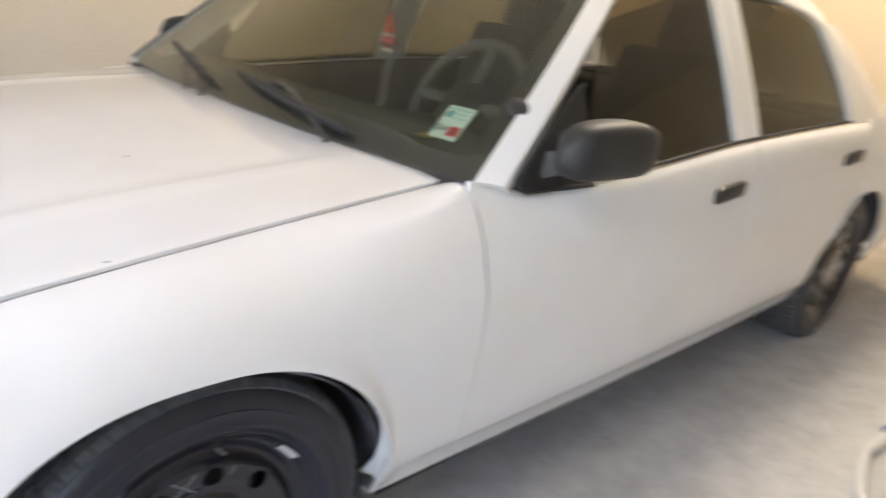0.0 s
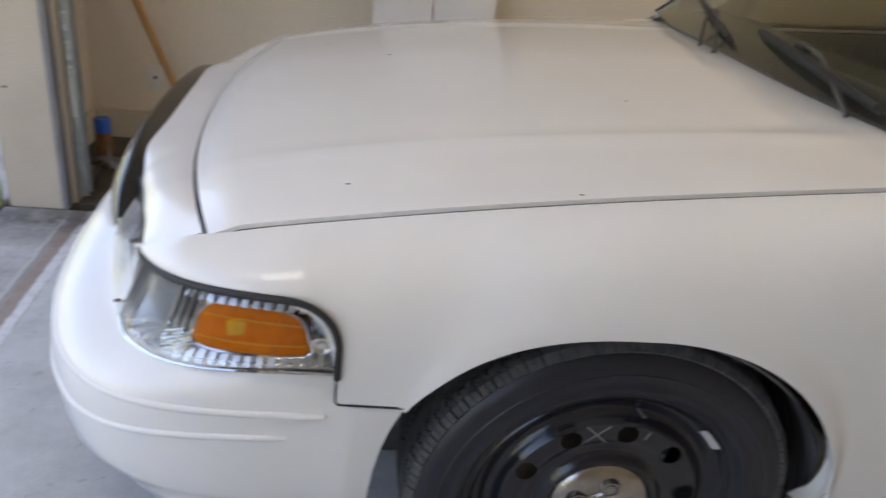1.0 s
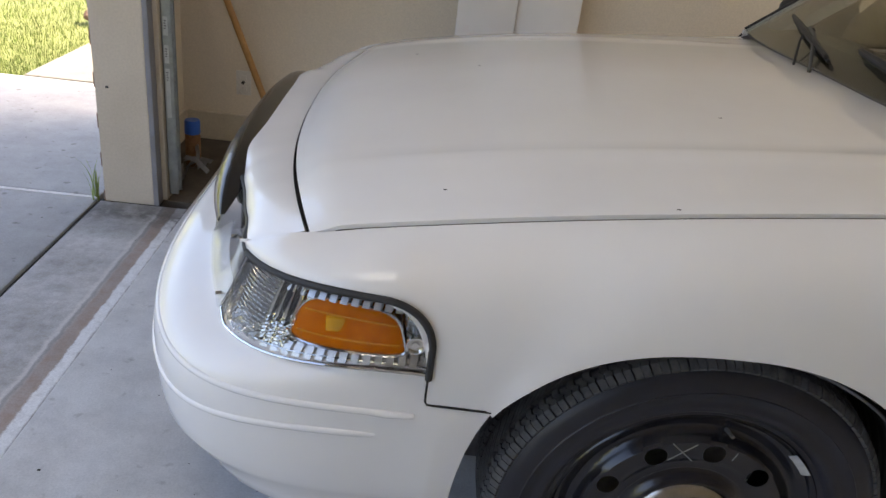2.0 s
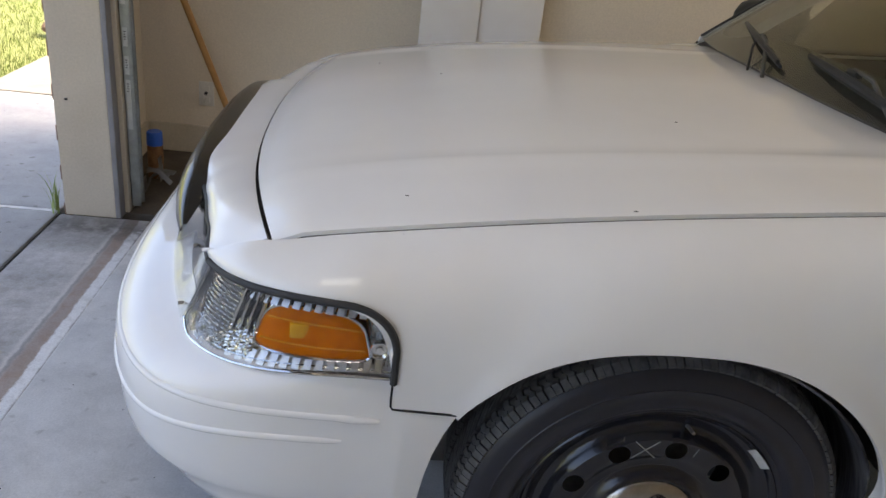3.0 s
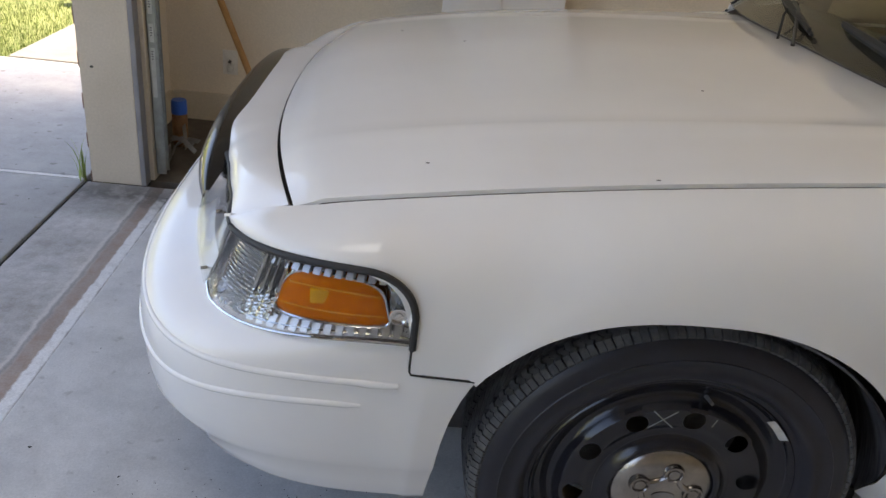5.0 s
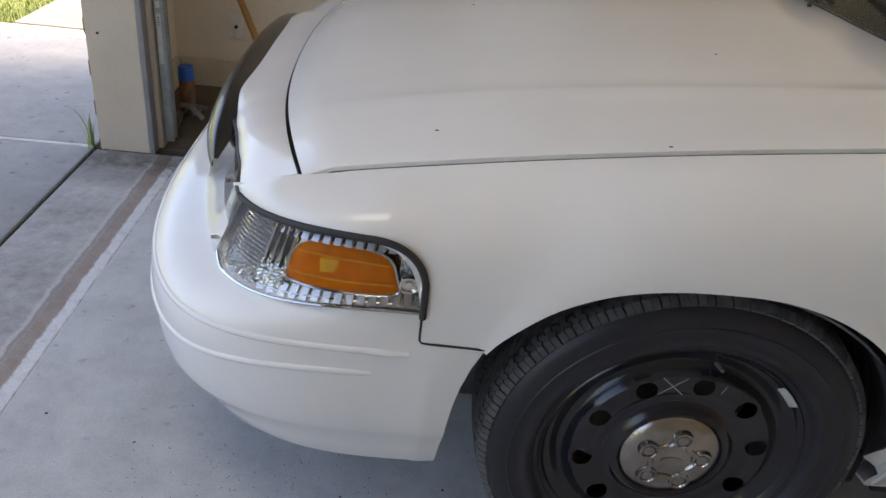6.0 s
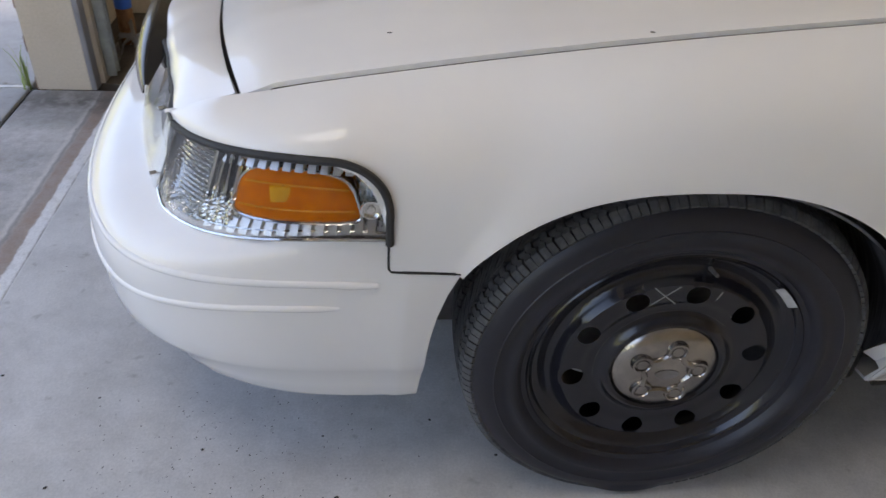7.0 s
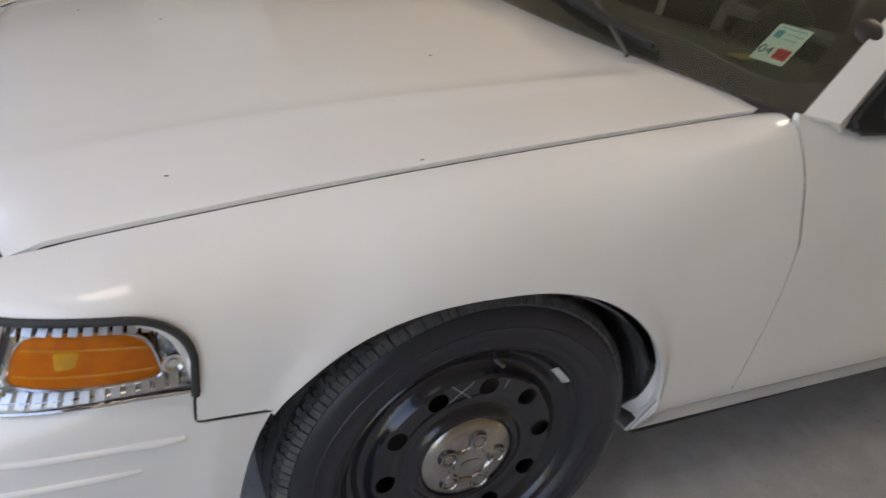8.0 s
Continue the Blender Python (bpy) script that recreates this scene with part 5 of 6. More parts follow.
        bmesh.ops.rotate(bm, cent=(0, 0, 0), matrix=Euler((radians(38), radians(-35), 0)).to_matrix(), verts=bm.verts)
        bmesh.ops.translate(bm, vec=(x - 0.002, s * (w - 0.008), z + 0.003), verts=bm.verts)
        part("pillar_plug", bm, DARK_FRIT, car, "dark round bulge of the windshield border into the pillar")

# roof skin, rear window, boot, rear bumper
rows = [[(x, y, roof_z(x) - 0.022 * (abs(y) / 0.56) ** 2.2) for y in spread(-0.57, 0.57, 25)] for x in spread(1.19, 2.72, 30)]
part("roof", grid(rows), PAINT, car, "white steel roof", solid=0.02)
rows = [[(2.70 + 0.62 * t, u * (0.56 + 0.14 * t), 1.415 - 0.43 * t - 0.03 * u * u) for u in spread(-1, 1, 13)] for t in spread(0, 1, 10)]
part("rear_window", grid(rows), SIDE_GLASS, car, "dark tinted rear window", solid=0.004)
rows = []
for x in spread(3.28, 4.17, 20):
    rows.append([(x, u * (half_w(x) - 0.07), 0.985 - 0.035 * (x - 3.28) - 0.03 * u * u) for u in spread(-1, 1, 17)])
part("boot_lid", grid(rows), PAINT, car, solid=0.012)
rows = [[(4.17 + (0.06 if z < 0.62 else 0.0) - 0.10 * abs(u) ** 4, u * 0.88, z) for u in spread(-1, 1, 21)] for z in (0.95, 0.80, 0.66, 0.62, 0.60, 0.45, 0.30)]
part("rear_bumper", grid(rows), PAINT, car, solid=0.012)
for s in (-1, 1):
    part("tail_lamp", box((4.165, s * 0.62 - 0.16, 0.70), (4.20, s * 0.62 + 0.16, 0.86), 0.012), RED_CARD, car, "red tail lamp")

# windshield
rows = []
for t in spread(0, 1, 16):
    xe, we, ze = pillar_line(t)
    row = []
    for u in spread(-1, 1, 33):
        bow = 1 - u * u
        row.append((xe - 0.10 * bow * (1 - 0.35 * t), u * (we - 0.001), ze + 0.002 + 0.012 * bow * t))
    rows.append(row)
part("windshield", grid(rows), WINDSHIELD, car, "green-tinted windshield", solid=0.005)
# dark printed border behind the glass: foot with rounded corners, and both sides
def border_point(u, t):
    xe, we, ze = pillar_line(t)
    b = 1 - u * u
    return (xe - 0.10 * b * (1 - 0.35 * t) + 0.007, u * (we - 0.002), ze - 0.007 + 0.012 * b * t)


def foot_top(u):
    return 0.097 - 0.028 * smoothstep(0.60, 0.84, abs(u)) + 0.045 * smoothstep(0.88, 1.0, abs(u)) ** 1.5


part("glass_border", grid([[border_point(u, foot_top(u) * k) for u in spread(-1, 1, 65)] for k in spread(0, 1, 5)]), FRIT, car, "brown-black printed border at the foot of the windshield")
part("dotted_border", grid([[border_point(u, foot_top(u) + (0.003 + 0.005 * smoothstep(0.98, 0.80, abs(u))) * k) for u in spread(-0.975, 0.975, 65)] for k in (0.02, 1)]), FADED_FRIT, car, "grey dotted edge of the windshield border")
for s in (-1, 1):
    part("side_border", grid([[border_point(s * (1 - 0.062 * k * (1 + 0.4 * t)), t) for t in spread(0.115, 1.0, 26)] for k in spread(0, 1, 3)]), DARK_FRIT, car, "brown-black printed border along the pillar")
# header above the windshield
xe, we, ze = pillar_line(1.0)
rows = [[(xe - 0.10 * (1 - u * u) * 0.65 - 0.012, u * we, ze + 0.016 * (1 - u * u) + 0.004) for u in spread(-1, 1, 17)], [(1.26, u * we, ze + 0.02 + 0.02 * (1 - u * u)) for u in spread(-1, 1, 17)]]
part("roof_front", grid(rows), PAINT, car, solid=0.02)

# cowl between hood and windshield
rows = []
for t in spread(0, 1, 6):
    row = []
    for u in spread(-1, 1, 41):
        w = abs(u) * 0.825
        xa, za = hood_rear_x(min(w, 0.76)) - 0.04, 0.895 - 0.012 * u * u
        xb, zb = 0.600 - 0.10 * (1 - u * u) + 0.02, 0.922 + 0.0 * u
        row.append((xa + (xb - xa) * t, math.copysign(w, u), za + (zb - za) * t + 0.004 * math.sin(u * 40) * (1 if 0.2 < t < 0.8 else 0)))
    rows.append(row)
part("cowl", grid(rows), COWL_PLASTIC, car, "faded dark plastic cowl", solid=0.006)


def glass_at(u, t, lift=0.0):
    """A point on the windshield: u across (-1 driver's side), t up."""
    xe, we, ze = pillar_line(t)
    b = 1 - u * u
    return (xe - 0.10 * b * (1 - 0.35 * t) - lift * 0.62, u * (we - 0.001), ze + 0.002 + 0.012 * b * t + lift * 0.78)


def wiper(u_a, t_a, u_b, t_b, hook, bend, foot, hose=None):
    def along(lift, k, bow=0.0):
        return glass_at(u_a + (u_b - u_a) * k, t_a + (t_b - t_a) * k, lift + bow * math.sin(math.pi * k))
    bl = part("wiper", tube([along(0.008, k) for k in spread(0, 1, 20)], 0.005, 6), BLACK_RUBBER, car, "black windshield wiper")
    part("wiper_frame", tube([along(0.018, k, 0.010) for k in spread(0.02, 0.98, 20)], [0.006 + 0.004 * math.sin(math.pi * k) for k in spread(0.02, 0.98, 20)], 6), BLACK_PLASTIC, bl)
    a, b, c = glass_at(*hook, 0.030), glass_at(*bend, 0.034), glass_at(*foot, 0.002)
    low = (c[0] + 0.004, c[1], c[2] - 0.03)
    part("wiper_arm", tube([low, c, b, a], [0.0055, 0.0055, 0.005, 0.0042], 8), WIPER_GREY, bl, "grey painted wiper arm")
    part("wiper_clip", tube([(a[0], a[1] + 0.02, a[2] - 0.010), (a[0], a[1] - 0.02, a[2] - 0.008)], 0.010, 8), BLACK_PLASTIC, bl)
    if hose:
        h = glass_at(*hose, 0.002)
        part("washer_hose", tube([(h[0] + 0.004, h[1], h[2] - 0.03), h, tuple(0.5 * p + 0.5 * q + r for p, q, r in zip(h, a, (0, 0.02, 0.012))), a], 0.0035, 6), BLACK_RUBBER, bl)
    return bl


wiper(0.05, 0.105, -0.60, 0.022, (-0.21, 0.105), (-0.32, 0.085), (-0.525, -0.015))
wiper(0.71, 0.145, 0.11, 0.035, (0.40, 0.105), (0.29, 0.080), (0.13, -0.022), (0.25, -0.022))

# ---- inside the car ----
rows = []
for t in spread(0, 1, 10):
    rows.append([(0.66 - 0.09 * (1 - u * u) + 0.50 * t, u * 0.78, 0.925 + 0.035 * math.sin(math.pi * min(t * 1.1, 1)) - 0.05 * t * t + 0.025 * math.exp(-((u + 0.48) / 0.25) ** 2) * smoothstep(0.3, 0.8, t)) for u in spread(-1, 1, 31)])
rows.append([(1.17, u * 0.78, 0.60) for u in spread(-1, 1, 31)])
dash = part("dashboard", grid(rows), DARK_TRIM, car, "dark grey dashboard", solid=0.02)
strip = [[Vector(a).lerp(Vector(b), f) + Vector((0, 0, 0.014)) for a, b in zip(rows[i], rows[i + 1])] for i, f in ((0, 0.3), (0, 0.7), (1, 0.0), (1, 0.5), (2, 0.0), (2, 0.4), (2, 0.8))]
part("defroster_panel", grid(strip), DEFROSTER, dash, "lighter grey panel along the front of the dashboard", solid=0.003)
# steering wheel
cx, cy, cz = 1.02, -0.385, 0.985
tilt = Matrix.Rotation(radians(-62), 3, 'Y')
pts = []
for k in range(41):
    a = 2 * math.pi * k / 40
    p = tilt @ Vector((0.185 * math.cos(a), 0.185 * math.sin(a), 0))
    pts.append((cx + p.x, cy + p.y, cz + p.z))
sw = part("steering_wheel", tube(pts, 0.015, 10, caps=False), GREY_PLASTIC, car, "grey steering wheel")
bm = bmesh.new()
bmesh.ops.create_uvsphere(bm, u_segments=18, v_segments=10, radius=0.085)
bmesh.ops.scale(bm, vec=(0.8, 1.0, 0.35), verts=bm.verts)
bmesh.ops.rotate(bm, cent=(0, 0, 0), matrix=tilt, verts=bm.verts)
bmesh.ops.translate(bm, vec=(cx, cy, cz), verts=bm.verts)
part("horn_pad", bm, DARK_TRIM, sw)
for a in (0, 180, 270):
    p = tilt @ Vector((0.18 * math.cos(radians(a + 90)), 0.18 * math.sin(radians(a + 90)), 0))
    part("spoke", tube([(cx, cy, cz), (cx + p.x, cy + p.y, cz + p.z)], 0.016, 8), GREY_PLASTIC, sw)
part("steering_column", tube([(cx, cy, cz), (0.84, cy, 0.86)], 0.045, 12), DARK_TRIM, car)
for yy in (-0.40, 0.40):
    seat = part("seat", box((1.45, yy - 0.25, 0.42), (1.98, yy + 0.25, 0.62), 0.05), CLOTH, car, "dark grey cloth front seat", smooth=60)
    bm = box((-0.07, -0.25, 0.0), (0.07, 0.25, 0.62), 0.05)
    bmesh.ops.rotate(bm, cent=(0, 0, 0), matrix=Matrix.Rotation(radians(18), 3, 'Y'), verts=bm.verts)
    bmesh.ops.translate(bm, vec=(1.96, yy, 0.56), verts=bm.verts)
    part("seat_back", bm, CLOTH, seat, smooth=60)
    bm = box((-0.05, -0.13, 0.0), (0.05, 0.13, 0.19), 0.04)
    bmesh.ops.rotate(bm, cent=(0, 0, 0), matrix=Matrix.Rotation(radians(15), 3, 'Y'), verts=bm.verts)
    bmesh.ops.translate(bm, vec=(2.17, yy, 1.14), verts=bm.verts)
    part("head_restraint", bm, CLOTH, seat, smooth=60)
part("rear_seat", box((2.55, -0.68, 0.40), (2.95, 0.68, 0.95), 0.06), CLOTH, car, "dark grey cloth rear bench", smooth=60)
part("parcel_shelf", box((2.90, -0.70, 0.93), (3.30, 0.70, 0.96), 0.01), DARK_TRIM, car)
part("car_floor", box((0.72, -0.84, 0.24), (3.6, 0.84, 0.30), 0.01), UNDERBODY, car)
part("engine_bay", box((-0.62, -0.60, 0.26), (0.55, 0.60, 0.70), 0.02), UNDERBODY, car, "dark engine bay and underbody")
part("firewall", box((0.56, -0.80, 0.30), (0.66, 0.80, 0.88), 0.01), UNDERBODY, car)
part("boot_floor", box((3.4, -0.80, 0.30), (4.12, 0.80, 0.62), 0.02), UNDERBODY, car)
part("headlining", grid([[(x, y, roof_z(x) - 0.05) for y in spread(-0.6, 0.6, 7)] for x in spread(1.3, 2.75, 10)]), GREY_PLASTIC, car)
# inner mirror
part("inner_mirror", box((1.07, -0.13, 1.275), (1.10, 0.13, 1.335), 0.012), BLACK_PLASTIC, car, "black rear view mirror")

# the body leans a little on its springs: its far side sits lower
for ob in [o for o in car.children_recursive if o.type == 'MESH' and not o.name.startswith("wheel.") and o.name != "wheel"]:
    if ob.parent is not None and ob.parent.name.split(".")[0] == "wheel":
        continue
    for v in ob.data.vertices:
        v.co.z -= 0.026 * smoothstep(0.0, 0.84, v.co.y)

# ---- things in the garage ----
def labelled_board():
    b = thing("leaning_boards", "two white panels leaning upright against the garage wall", "panel")
    for x0, x1, lean, st in ((-0.372, -0.119, 0.05, 0), (-0.115, 0.160, 0.058, 1)):
        bm = box((x0, -0.012, 0.0), (x1, 0.012, 1.55), 0.003)
        bmesh.ops.rotate(bm, cent=(0, 0, 0), matrix=Matrix.Rotation(-lean, 3, 'X'), verts=bm.verts)
        bmesh.ops.translate(bm, vec=(0, 1.50 + (0.0 if st else -0.012), 0.003), verts=bm.verts)
        part("panel", bm, BOARD_WHITE, b, smooth=30)
    return b


labelled_board()

pole = thing("broom_pole", "varnished wooden pole leaning in the garage corner", "pole")
part("shaft", tube([(-1.095, 1.52, 0.016), (-1.525, 1.625, 1.02)], 0.015, 14), WOOD, pole)
part("end_cap", tube([(-1.092, 1.519, 0.008), (-1.102, 1.5215, 0.03)], 0.0165, 14), BLACK_RUBBER, pole)

outlet = thing("wall_outlet", "white wall socket plate with a short plugged cord end", "outlet")
part("plate", box((-1.352, WALL_Y - 0.007, 0.233), (-1.284, WALL_Y - 0.0005, 0.346), 0.002), WHITE_PLASTIC, outlet)
for z in (0.262, 0.312):
    part("socket", box((-1.333, WALL_Y - 0.0095, z - 0.014), (-1.303, WALL_Y - 0.006, z + 0.014), 0.004), WHITE_PLASTIC, outlet)
part("plug", tube([(-1.318, WALL_Y - 0.008, 0.295), (-1.318, WALL_Y - 0.022, 0.293)], 0.007, 12), BLACK_PLASTIC, outlet)
part("cord", tube([(-1.318, WALL_Y - 0.028, 0.292), (-1.324, WALL_Y - 0.034, 0.272), (-1.328, WALL_Y - 0.026, 0.252), (-1.322, WALL_Y - 0.014, 0.243)], 0.0024, 8), WHITE_PLASTIC, outlet)

# vertical door track with stickers
track = thing("door_track", "galvanised steel garage door track with paper stickers", "door track")
bm = bmesh.new()
bm_box(bm, (-1.448, 0.925, 0.02), (-1.4465, 0.985, 2.2))
bm_box(bm, (-1.448, 0.925, 0.02), (-1.417, 0.9265, 2.2))
part("angle", bm, GALVANISED, track, smooth=0)
bm = grid([[(-1.417 - 0.012 * math.cos(a), 0.950 - 0.018 * math.sin(a) * 1.2, z) for a in spread(-1.9, 1.9, 11)] for z in (0.02, 2.2)])
part("channel", bm, GALVANISED, track, solid=0.002)
for z, h in ((0.33, 0.185), (0.535, 0.066), (0.635, 0.066), (0.78, 0.070)):
    part("sticker", box((-1.441, 0.9235, z), (-1.4255, 0.9248, z + h), 0.0), FADED_PAPER, track, smooth=0)
    for k in range(4):
        part("print_bar", box((-1.4375, 0.9228, z + h - 0.016 - 0.009 * k), (-1.430 - 0.0015 * (k % 2), 0.9234, z + h - 0.012 - 0.009 * k)), PRINT_GREY, track, smooth=0)
for z in (0.12, 0.9, 1.7):
    part("bracket", box((-1.470, 0.93, z), (-1.447, 0.978, z + 0.05), 0.002), GALVANISED, track, smooth=0)

track.matrix_world = pose(0.010, 0.0, 0.0)

can = thing("spray_can", "spray can with a bright blue cap standing on the floor", "spray can")
part("body", spin([(0.0, -0.0), (0.030, 0.0), (0.0325, -0.004), (0.0325, -0.135), (0.028, -0.150), (0.0, -0.150)], 28), RUSTY, can, "rust-brown printed can body")
part("cap", spin([(0.033, -0.145), (0.0335, -0.149), (0.0325, -0.198), (0.029, -0.204), (0.0, -0.204)], 28), BLUE_PLASTIC, can, "blue plastic cap")
for o in can.children:
    o.matrix_basis = Matrix.Rotation(radians(90), 4, 'X')
can.matrix_world = pose(-1.455, 1.30, 0.001)

tangle = thing("bracket_scrap", "crumpled scrap of dull steel brackets on the floor", "metal scrap")
rng = random.Random(5)
for k in range(7):
    a = rng.uniform(0, 3.1)
    cx, cy = -1.43 + rng.uniform(-0.035, 0.035), 1.17 + rng.uniform(-0.05, 0.05)
    l = rng.uniform(0.022, 0.05)
    z0, z1 = rng.uniform(0.0, 0.05), rng.uniform(0.02, 0.11)
    p0 = (cx - l * math.cos(a), cy - l * math.sin(a), max(z0, 0.004))
    p1 = (cx, cy, (z0 + z1) / 2 + 0.02)
    p2 = (cx + l * math.cos(a), cy + l * math.sin(a), max(z1, 0.004))
    rows = [[(p[0], p[1], p[2]), (p[0] + 0.012, p[1] + 0.004, p[2] + 0.016)] for p in (p0, p1, p2)]
    part("strap", grid(rows), OLD_STEEL, tangle, solid=0.002, smooth=20)

# ---- in and on the car ----
# inspection paper behind the windshield, lower corner on the driver's side
st = part("inspection_paper", bmesh.new(), PAPER_GREEN, car, "pale green inspection paper with dates")
ST_U, ST_T = -0.838, 0.172


def on_glass(du, dt, lift=-0.006):
    return Vector(glass_at(ST_U + du, ST_T + dt, lift))


o0 = on_glass(0, 0)
ex = (on_glass(-0.06, 0.0) - o0).normalized()
ey = (on_glass(0.0, 0.08) - o0).normalized()
ey = (ey - ex * ey.dot(ex)).normalized()
en = ex.cross(ey)
frame_m = Matrix(((ex.x, ey.x, en.x, o0.x), (ex.y, ey.y, en.y, o0.y), (ex.z, ey.z, en.z, o0.z), (0, 0, 0, 1)))


def flat(x0, y0, x1, y1, z):
    bm = box((x0, y0, z - 0.0003), (x1, y1, z + 0.0003))
    bmesh.ops.transform(bm, matrix=frame_m, verts=bm.verts)
    return bm


st.data.materials.clear()
part("sheet", flat(-0.035, -0.049, 0.035, 0.049, 0.0), PAPER_GREEN, st, smooth=0)
part("red_square", flat(0.002, -0.038, 0.031, -0.010, 0.0012), PAPER_RED, st, "red year square", smooth=0)
part("printed_mark", flat(-0.027, 0.012, -0.012, 0.032, 0.0012), TEAL_INK, st, smooth=0)
for k in range(3):
    part("print_bar", flat(-0.026 + 0.018 * (k < 2), 0.012 + 0.0135 * k, 0.030 - 0.008 * (k == 0), 0.0135 + 0.0135 * k, 0.0012), TEAL_INK, st, smooth=0)


def word(text, size, x, y, z, material, parent):
    cu = bpy.data.curves.new("digits", 'FONT')
    cu.body = text
    cu.size = size
    cu.extrude = 0.0002
    tmp = bpy.data.objects.new("digits", cu)
    dg = bpy.context.evaluated_depsgraph_get()
    me = bpy.data.meshes.new_from_object(tmp.evaluated_get(dg), depsgraph=dg)
    bpy.data.objects.remove(tmp)
    ob = new("digits", me)
    me.materials.append(material)
    ob.parent = parent
    ob.matrix_basis = frame_m @ Matrix.Translation((x, y, z))
    return ob


word("04", 0.029, -0.0325, -0.032, 0.0015, INK, st)
word("22", 0.025, 0.0035, -0.032, 0.0022, INK, st)

# added, unseen ceiling fill lights: wide fixtures with white diffusers
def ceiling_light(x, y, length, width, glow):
    lt = thing("ceiling_light", "added ceiling fill light with a glowing white diffuser, unseen", "ceiling light", "garage ceiling lights")
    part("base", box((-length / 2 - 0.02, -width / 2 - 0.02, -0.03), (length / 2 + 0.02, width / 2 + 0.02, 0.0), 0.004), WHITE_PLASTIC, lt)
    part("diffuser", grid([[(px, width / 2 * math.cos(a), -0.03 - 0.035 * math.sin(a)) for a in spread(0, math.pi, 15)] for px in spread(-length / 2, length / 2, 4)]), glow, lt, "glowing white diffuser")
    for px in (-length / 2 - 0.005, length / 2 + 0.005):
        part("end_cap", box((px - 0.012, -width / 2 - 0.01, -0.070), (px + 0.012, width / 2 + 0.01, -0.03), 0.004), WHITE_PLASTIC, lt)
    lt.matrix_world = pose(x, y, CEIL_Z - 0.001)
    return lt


# placed to brighten wall and hood and put a bright patch on the fender
ceiling_light(-1.08, -1.40, 0.90, 0.70, FILL_COOL)
ceiling_light(2.6, -0.4, 1.60, 0.60, FILL_BRIGHT)
ceiling_light(4.9, 0.2, 1.20, 0.50, FILL_WARM)

# hose end on the floor
hose = thing("hose", "white plastic hose with a dark blue coupling lying on the floor", "hose")
part("tube", tube([(1.70, -1.56, 0.022), (1.80, -1.475, 0.022), (1.93, -1.435, 0.022), (2.08, -1.40, 0.022), (2.30, -1.42, 0.022)], 0.02, 12), WHITE_PLASTIC, hose)
part("coupling", tube([(2.28, -1.418, 0.028), (2.40, -1.43, 0.028)], 0.028, 14), BLUE_PLASTIC, hose)

# little tree-shaped card hanging from the inner mirror
fresh = thing("air_freshener", "red tree-shaped card hanging from the inner mirror", "air freshener")
out = [(0.0, 0.075), (0.018, 0.045), (0.011, 0.045), (0.027, 0.015), (0.017, 0.015), (0.034, -0.020), (0.008, -0.020), (0.008, -0.034), (0.030, -0.034), (0.030, -0.046)]
full = out + [(-a, b) for a, b in reversed(out[1:])]
bm = bmesh.new()
f1 = [bm.verts.new((-0.001, a, b)) for a, b in full]
f2 = [bm.verts.new((0.001, a, b)) for a, b in full]
bm.faces.new(f1)
bm.faces.new(f2[::-1])
for k in range(len(full)):
    bm.faces.new((f1[k], f1[(k + 1) % len(full)], f2[(k + 1) % len(full)], f2[k]))
part("card", bm, RED_CARD, fresh, smooth=0)
part("label_strip", box((-0.0022, -0.022, 0.000), (-0.0014, 0.022, 0.010)), WHITE_PLASTIC, fresh, smooth=0)
part("foot_strip", box((-0.0022, -0.030, -0.045), (-0.0014, 0.030, -0.036)), WHITE_PLASTIC, fresh, smooth=0)
part("string", tube([(0.0, 0.0, 0.075), (0.03, 0.0, 0.170)], 0.001, 5), WHITE_PLASTIC, fresh)
fresh.matrix_world = pose(1.045, 0.0, 1.112)

# tuft of weed in the driveway joint
weed = thing("weed", "tuft of green weed growing from the driveway joint", "weed")
rng = random.Random(3)
for k in range(8):
    a = rng.uniform(0, 2 * math.pi)
    l, w = rng.uniform(0.14, 0.27), rng.uniform(0.0028, 0.0046)
    bend = rng.uniform(0.12, 0.42)
    bx, by = -1.700 + rng.uniform(-0.03, 0.010), 0.875 + rng.uniform(-0.03, 0.01)
    rows = []
    for t in spread(0, 1, 6):
        r = l * bend * t * t
        ww = w * (1 - t) ** 0.7
        c, sn = math.cos(a), math.sin(a)
        rows.append([(bx + r * c - ww * sn, by + r * sn + ww * c, -0.012 + l * t * (1 - 0.25 * t)), (bx + r * c + ww * sn, by + r * sn - ww * c, -0.012 + l * t * (1 - 0.25 * t))])
    part("blade", grid(rows), WEED_GREEN, weed, smooth=60)

part("yellow_patch", box((0.668, -0.610, 0.9595), (0.742, -0.562, 0.9605)), YELLOW_PAPER, car, "small faded yellow paper on the dashboard", smooth=0)

# debris on the floor
rng = random.Random(11)
bm = bmesh.new()
for k in range(110):
    if k % 3:
        x, y = rng.uniform(-1.3, 0.1), rng.uniform(-1.35, -0.45)
    else:
        x, y = rng.uniform(-3.2, -1.0), rng.uniform(-1.2, 1.9)
    r = rng.choice((0.0012, 0.0015, 0.0015, 0.002, 0.003))
    bmesh.ops.create_icosphere(bm, subdivisions=1, radius=r, matrix=Matrix.LocRotScale((x, y, r * 0.2), Euler((0, 0, rng.uniform(0, 6))), (rng.uniform(1, 2.4), 1, 0.5)))
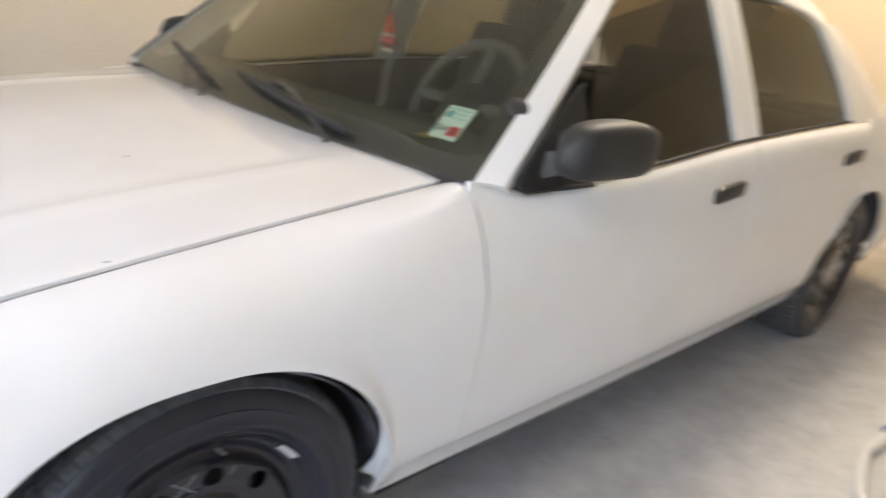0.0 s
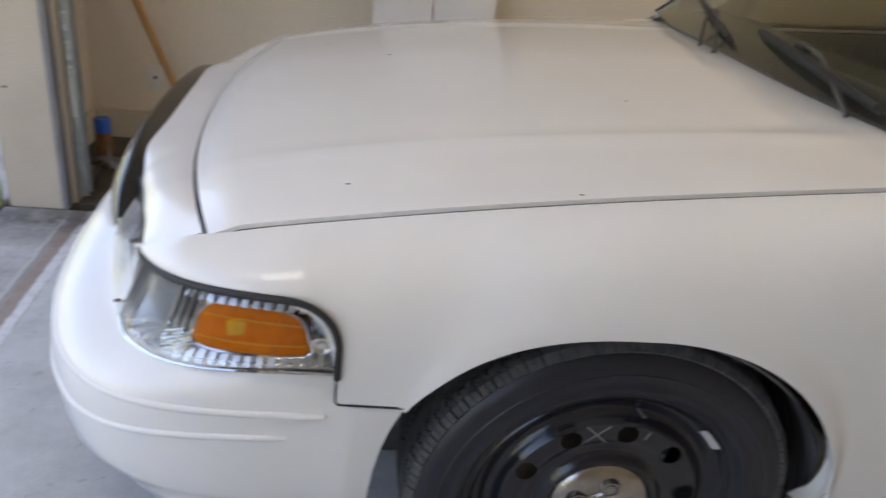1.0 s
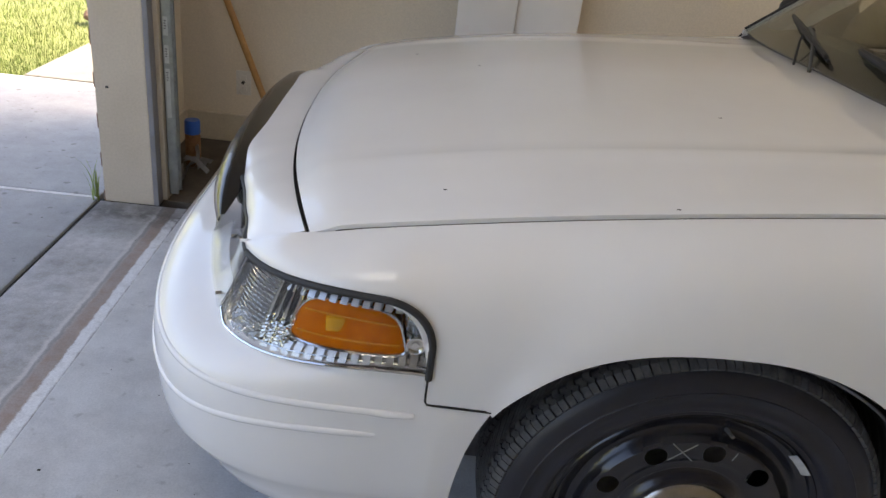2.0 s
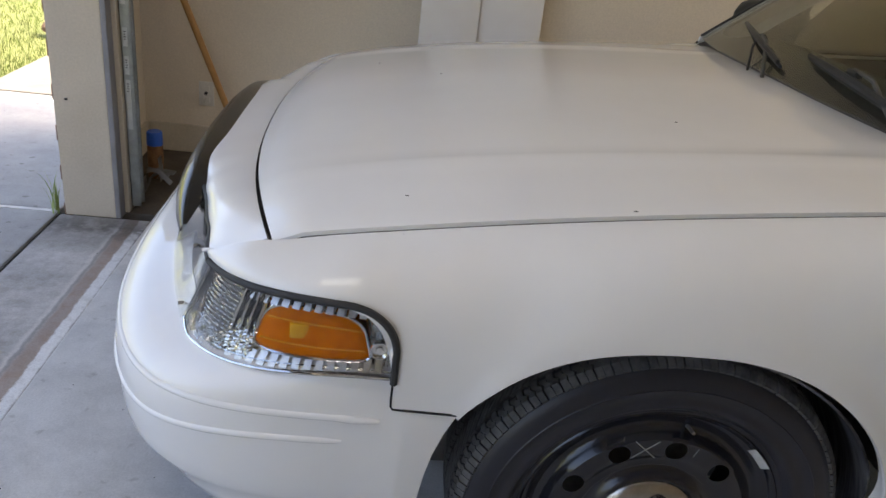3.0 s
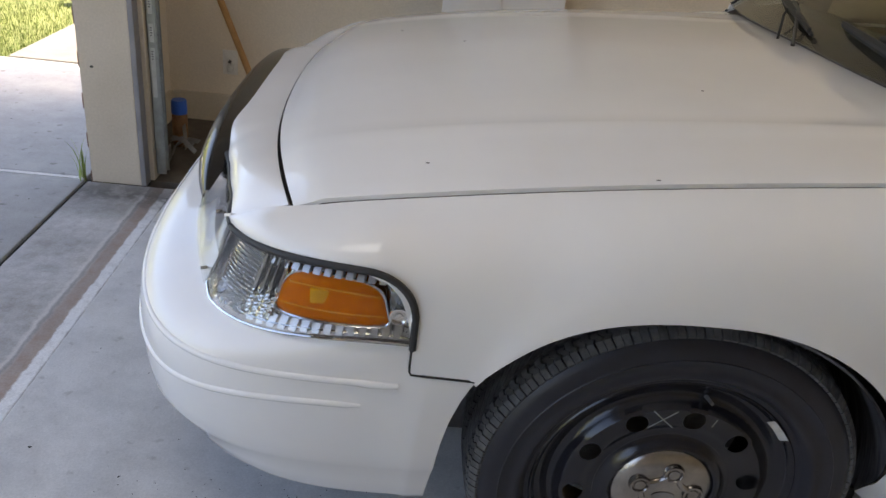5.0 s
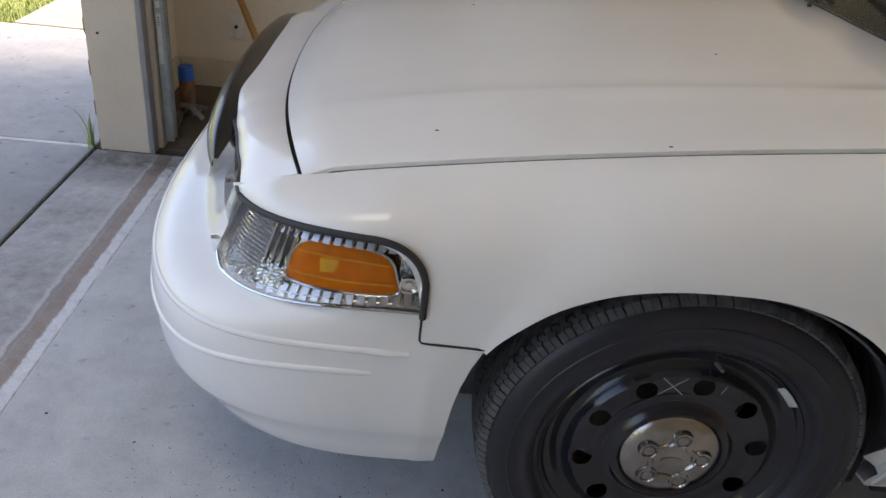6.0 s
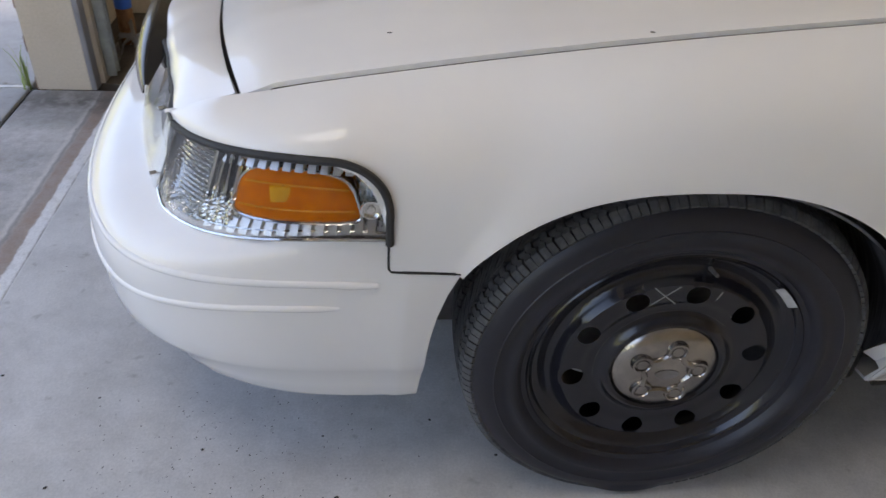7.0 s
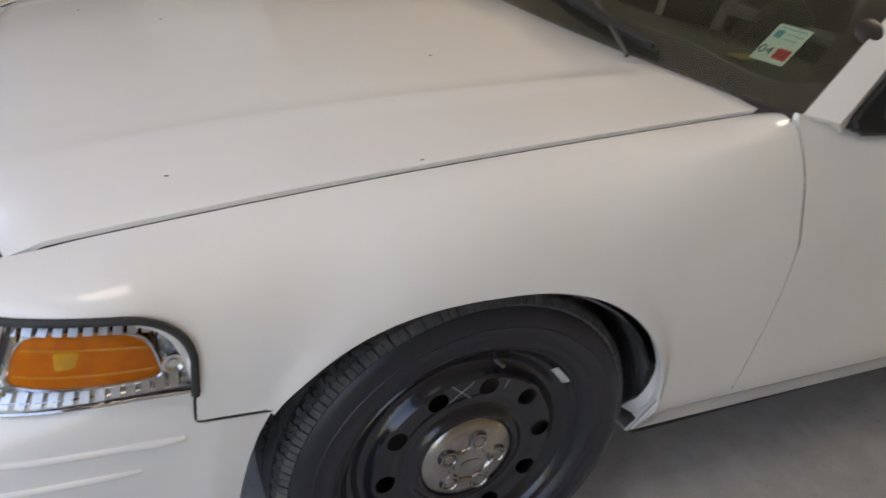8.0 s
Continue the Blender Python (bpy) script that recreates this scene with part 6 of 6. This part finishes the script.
for k in range(260):
    x, y = rng.gauss(-0.78, 0.16), rng.gauss(-0.80, 0.13)
    r = rng.uniform(0.0006, 0.0013)
    bmesh.ops.create_icosphere(bm, subdivisions=1, radius=r, matrix=Matrix.LocRotScale((x, y, r * 0.3), Euler((0, 0, rng.uniform(0, 6))), (rng.uniform(1, 1.8), 1, 0.6)))
deb = part("floor_debris", bm, JOINT_DIRT, smooth=0)
tagged(deb, "scattered dark crumbs of dirt on the concrete", "debris", kind="stuff")

# lawn
rng = random.Random(21)
bm = bmesh.new()
for k in range(70000):
    q = rng.random() ** 1.6
    x, y = -2.72 - 4.0 * rng.random(), 2.40 + 7.0 * q
    l, w = rng.uniform(0.02, 0.045), rng.uniform(0.0015, 0.003)
    a = rng.uniform(0, 6.28)
    dx, dy = math.cos(a), math.sin(a)
    vs = [bm.verts.new(c) for c in ((x - w * dy, y + w * dx, -0.06), (x + w * dy, y - w * dx, -0.06), (x + 0.5 * l * dx, y + 0.5 * l * dy, -0.06 + l))]
    bm.faces.new(vs)
lawn = part("lawn", bm, GRASS, smooth=0)
tagged(lawn, "sunlit short green lawn grass", "grass", kind="stuff")

# a rough stone at the edge of the lawn
bm = bmesh.new()
bmesh.ops.create_icosphere(bm, subdivisions=3, radius=0.11, matrix=Matrix.LocRotScale((0, 0, 0.05), None, (1.3, 0.8, 0.65)))
for v in bm.verts:
    v.co += Vector((noise.noise(v.co * 14), noise.noise(v.co * 14 + Vector((5, 1, 2))), noise.noise(v.co * 14 + Vector((9, 3, 3))))) * 0.018
stone = part("edging_stone", bm, BRICK, smooth=0)
tagged(stone, "rough brown edging stone on the lawn border", "stone")
stone.matrix_world = pose(-2.93, 4.05, -0.04, 0, 0, 30)

# brick veneer on the outside of the front wall, laid course by course
veneer = structure("brick_veneer", box((-1.665, 0.862, -0.05), (-1.6605, 1.90, 2.6)), MORTAR, "brown brick veneer with pale mortar joints", "wall")
bm = box((-0.007, 0.0, 0.0), (0.016, 0.194, 0.057), 0.003)
me = bpy.data.meshes.new("brick")
bm.to_mesh(me)
bm.free()
me.materials.append(BRICK)
for row in range(34):
    for k in range(6):
        y = 0.858 + 0.204 * k - (0.102 if row % 2 else 0.0)
        if y < 0.85:
            continue
        if y + 0.194 > 1.93:
            continue
        o = new("brick", me)
        o.parent = veneer
        o.location = (-1.661, y, -0.02 + 0.076 * row)
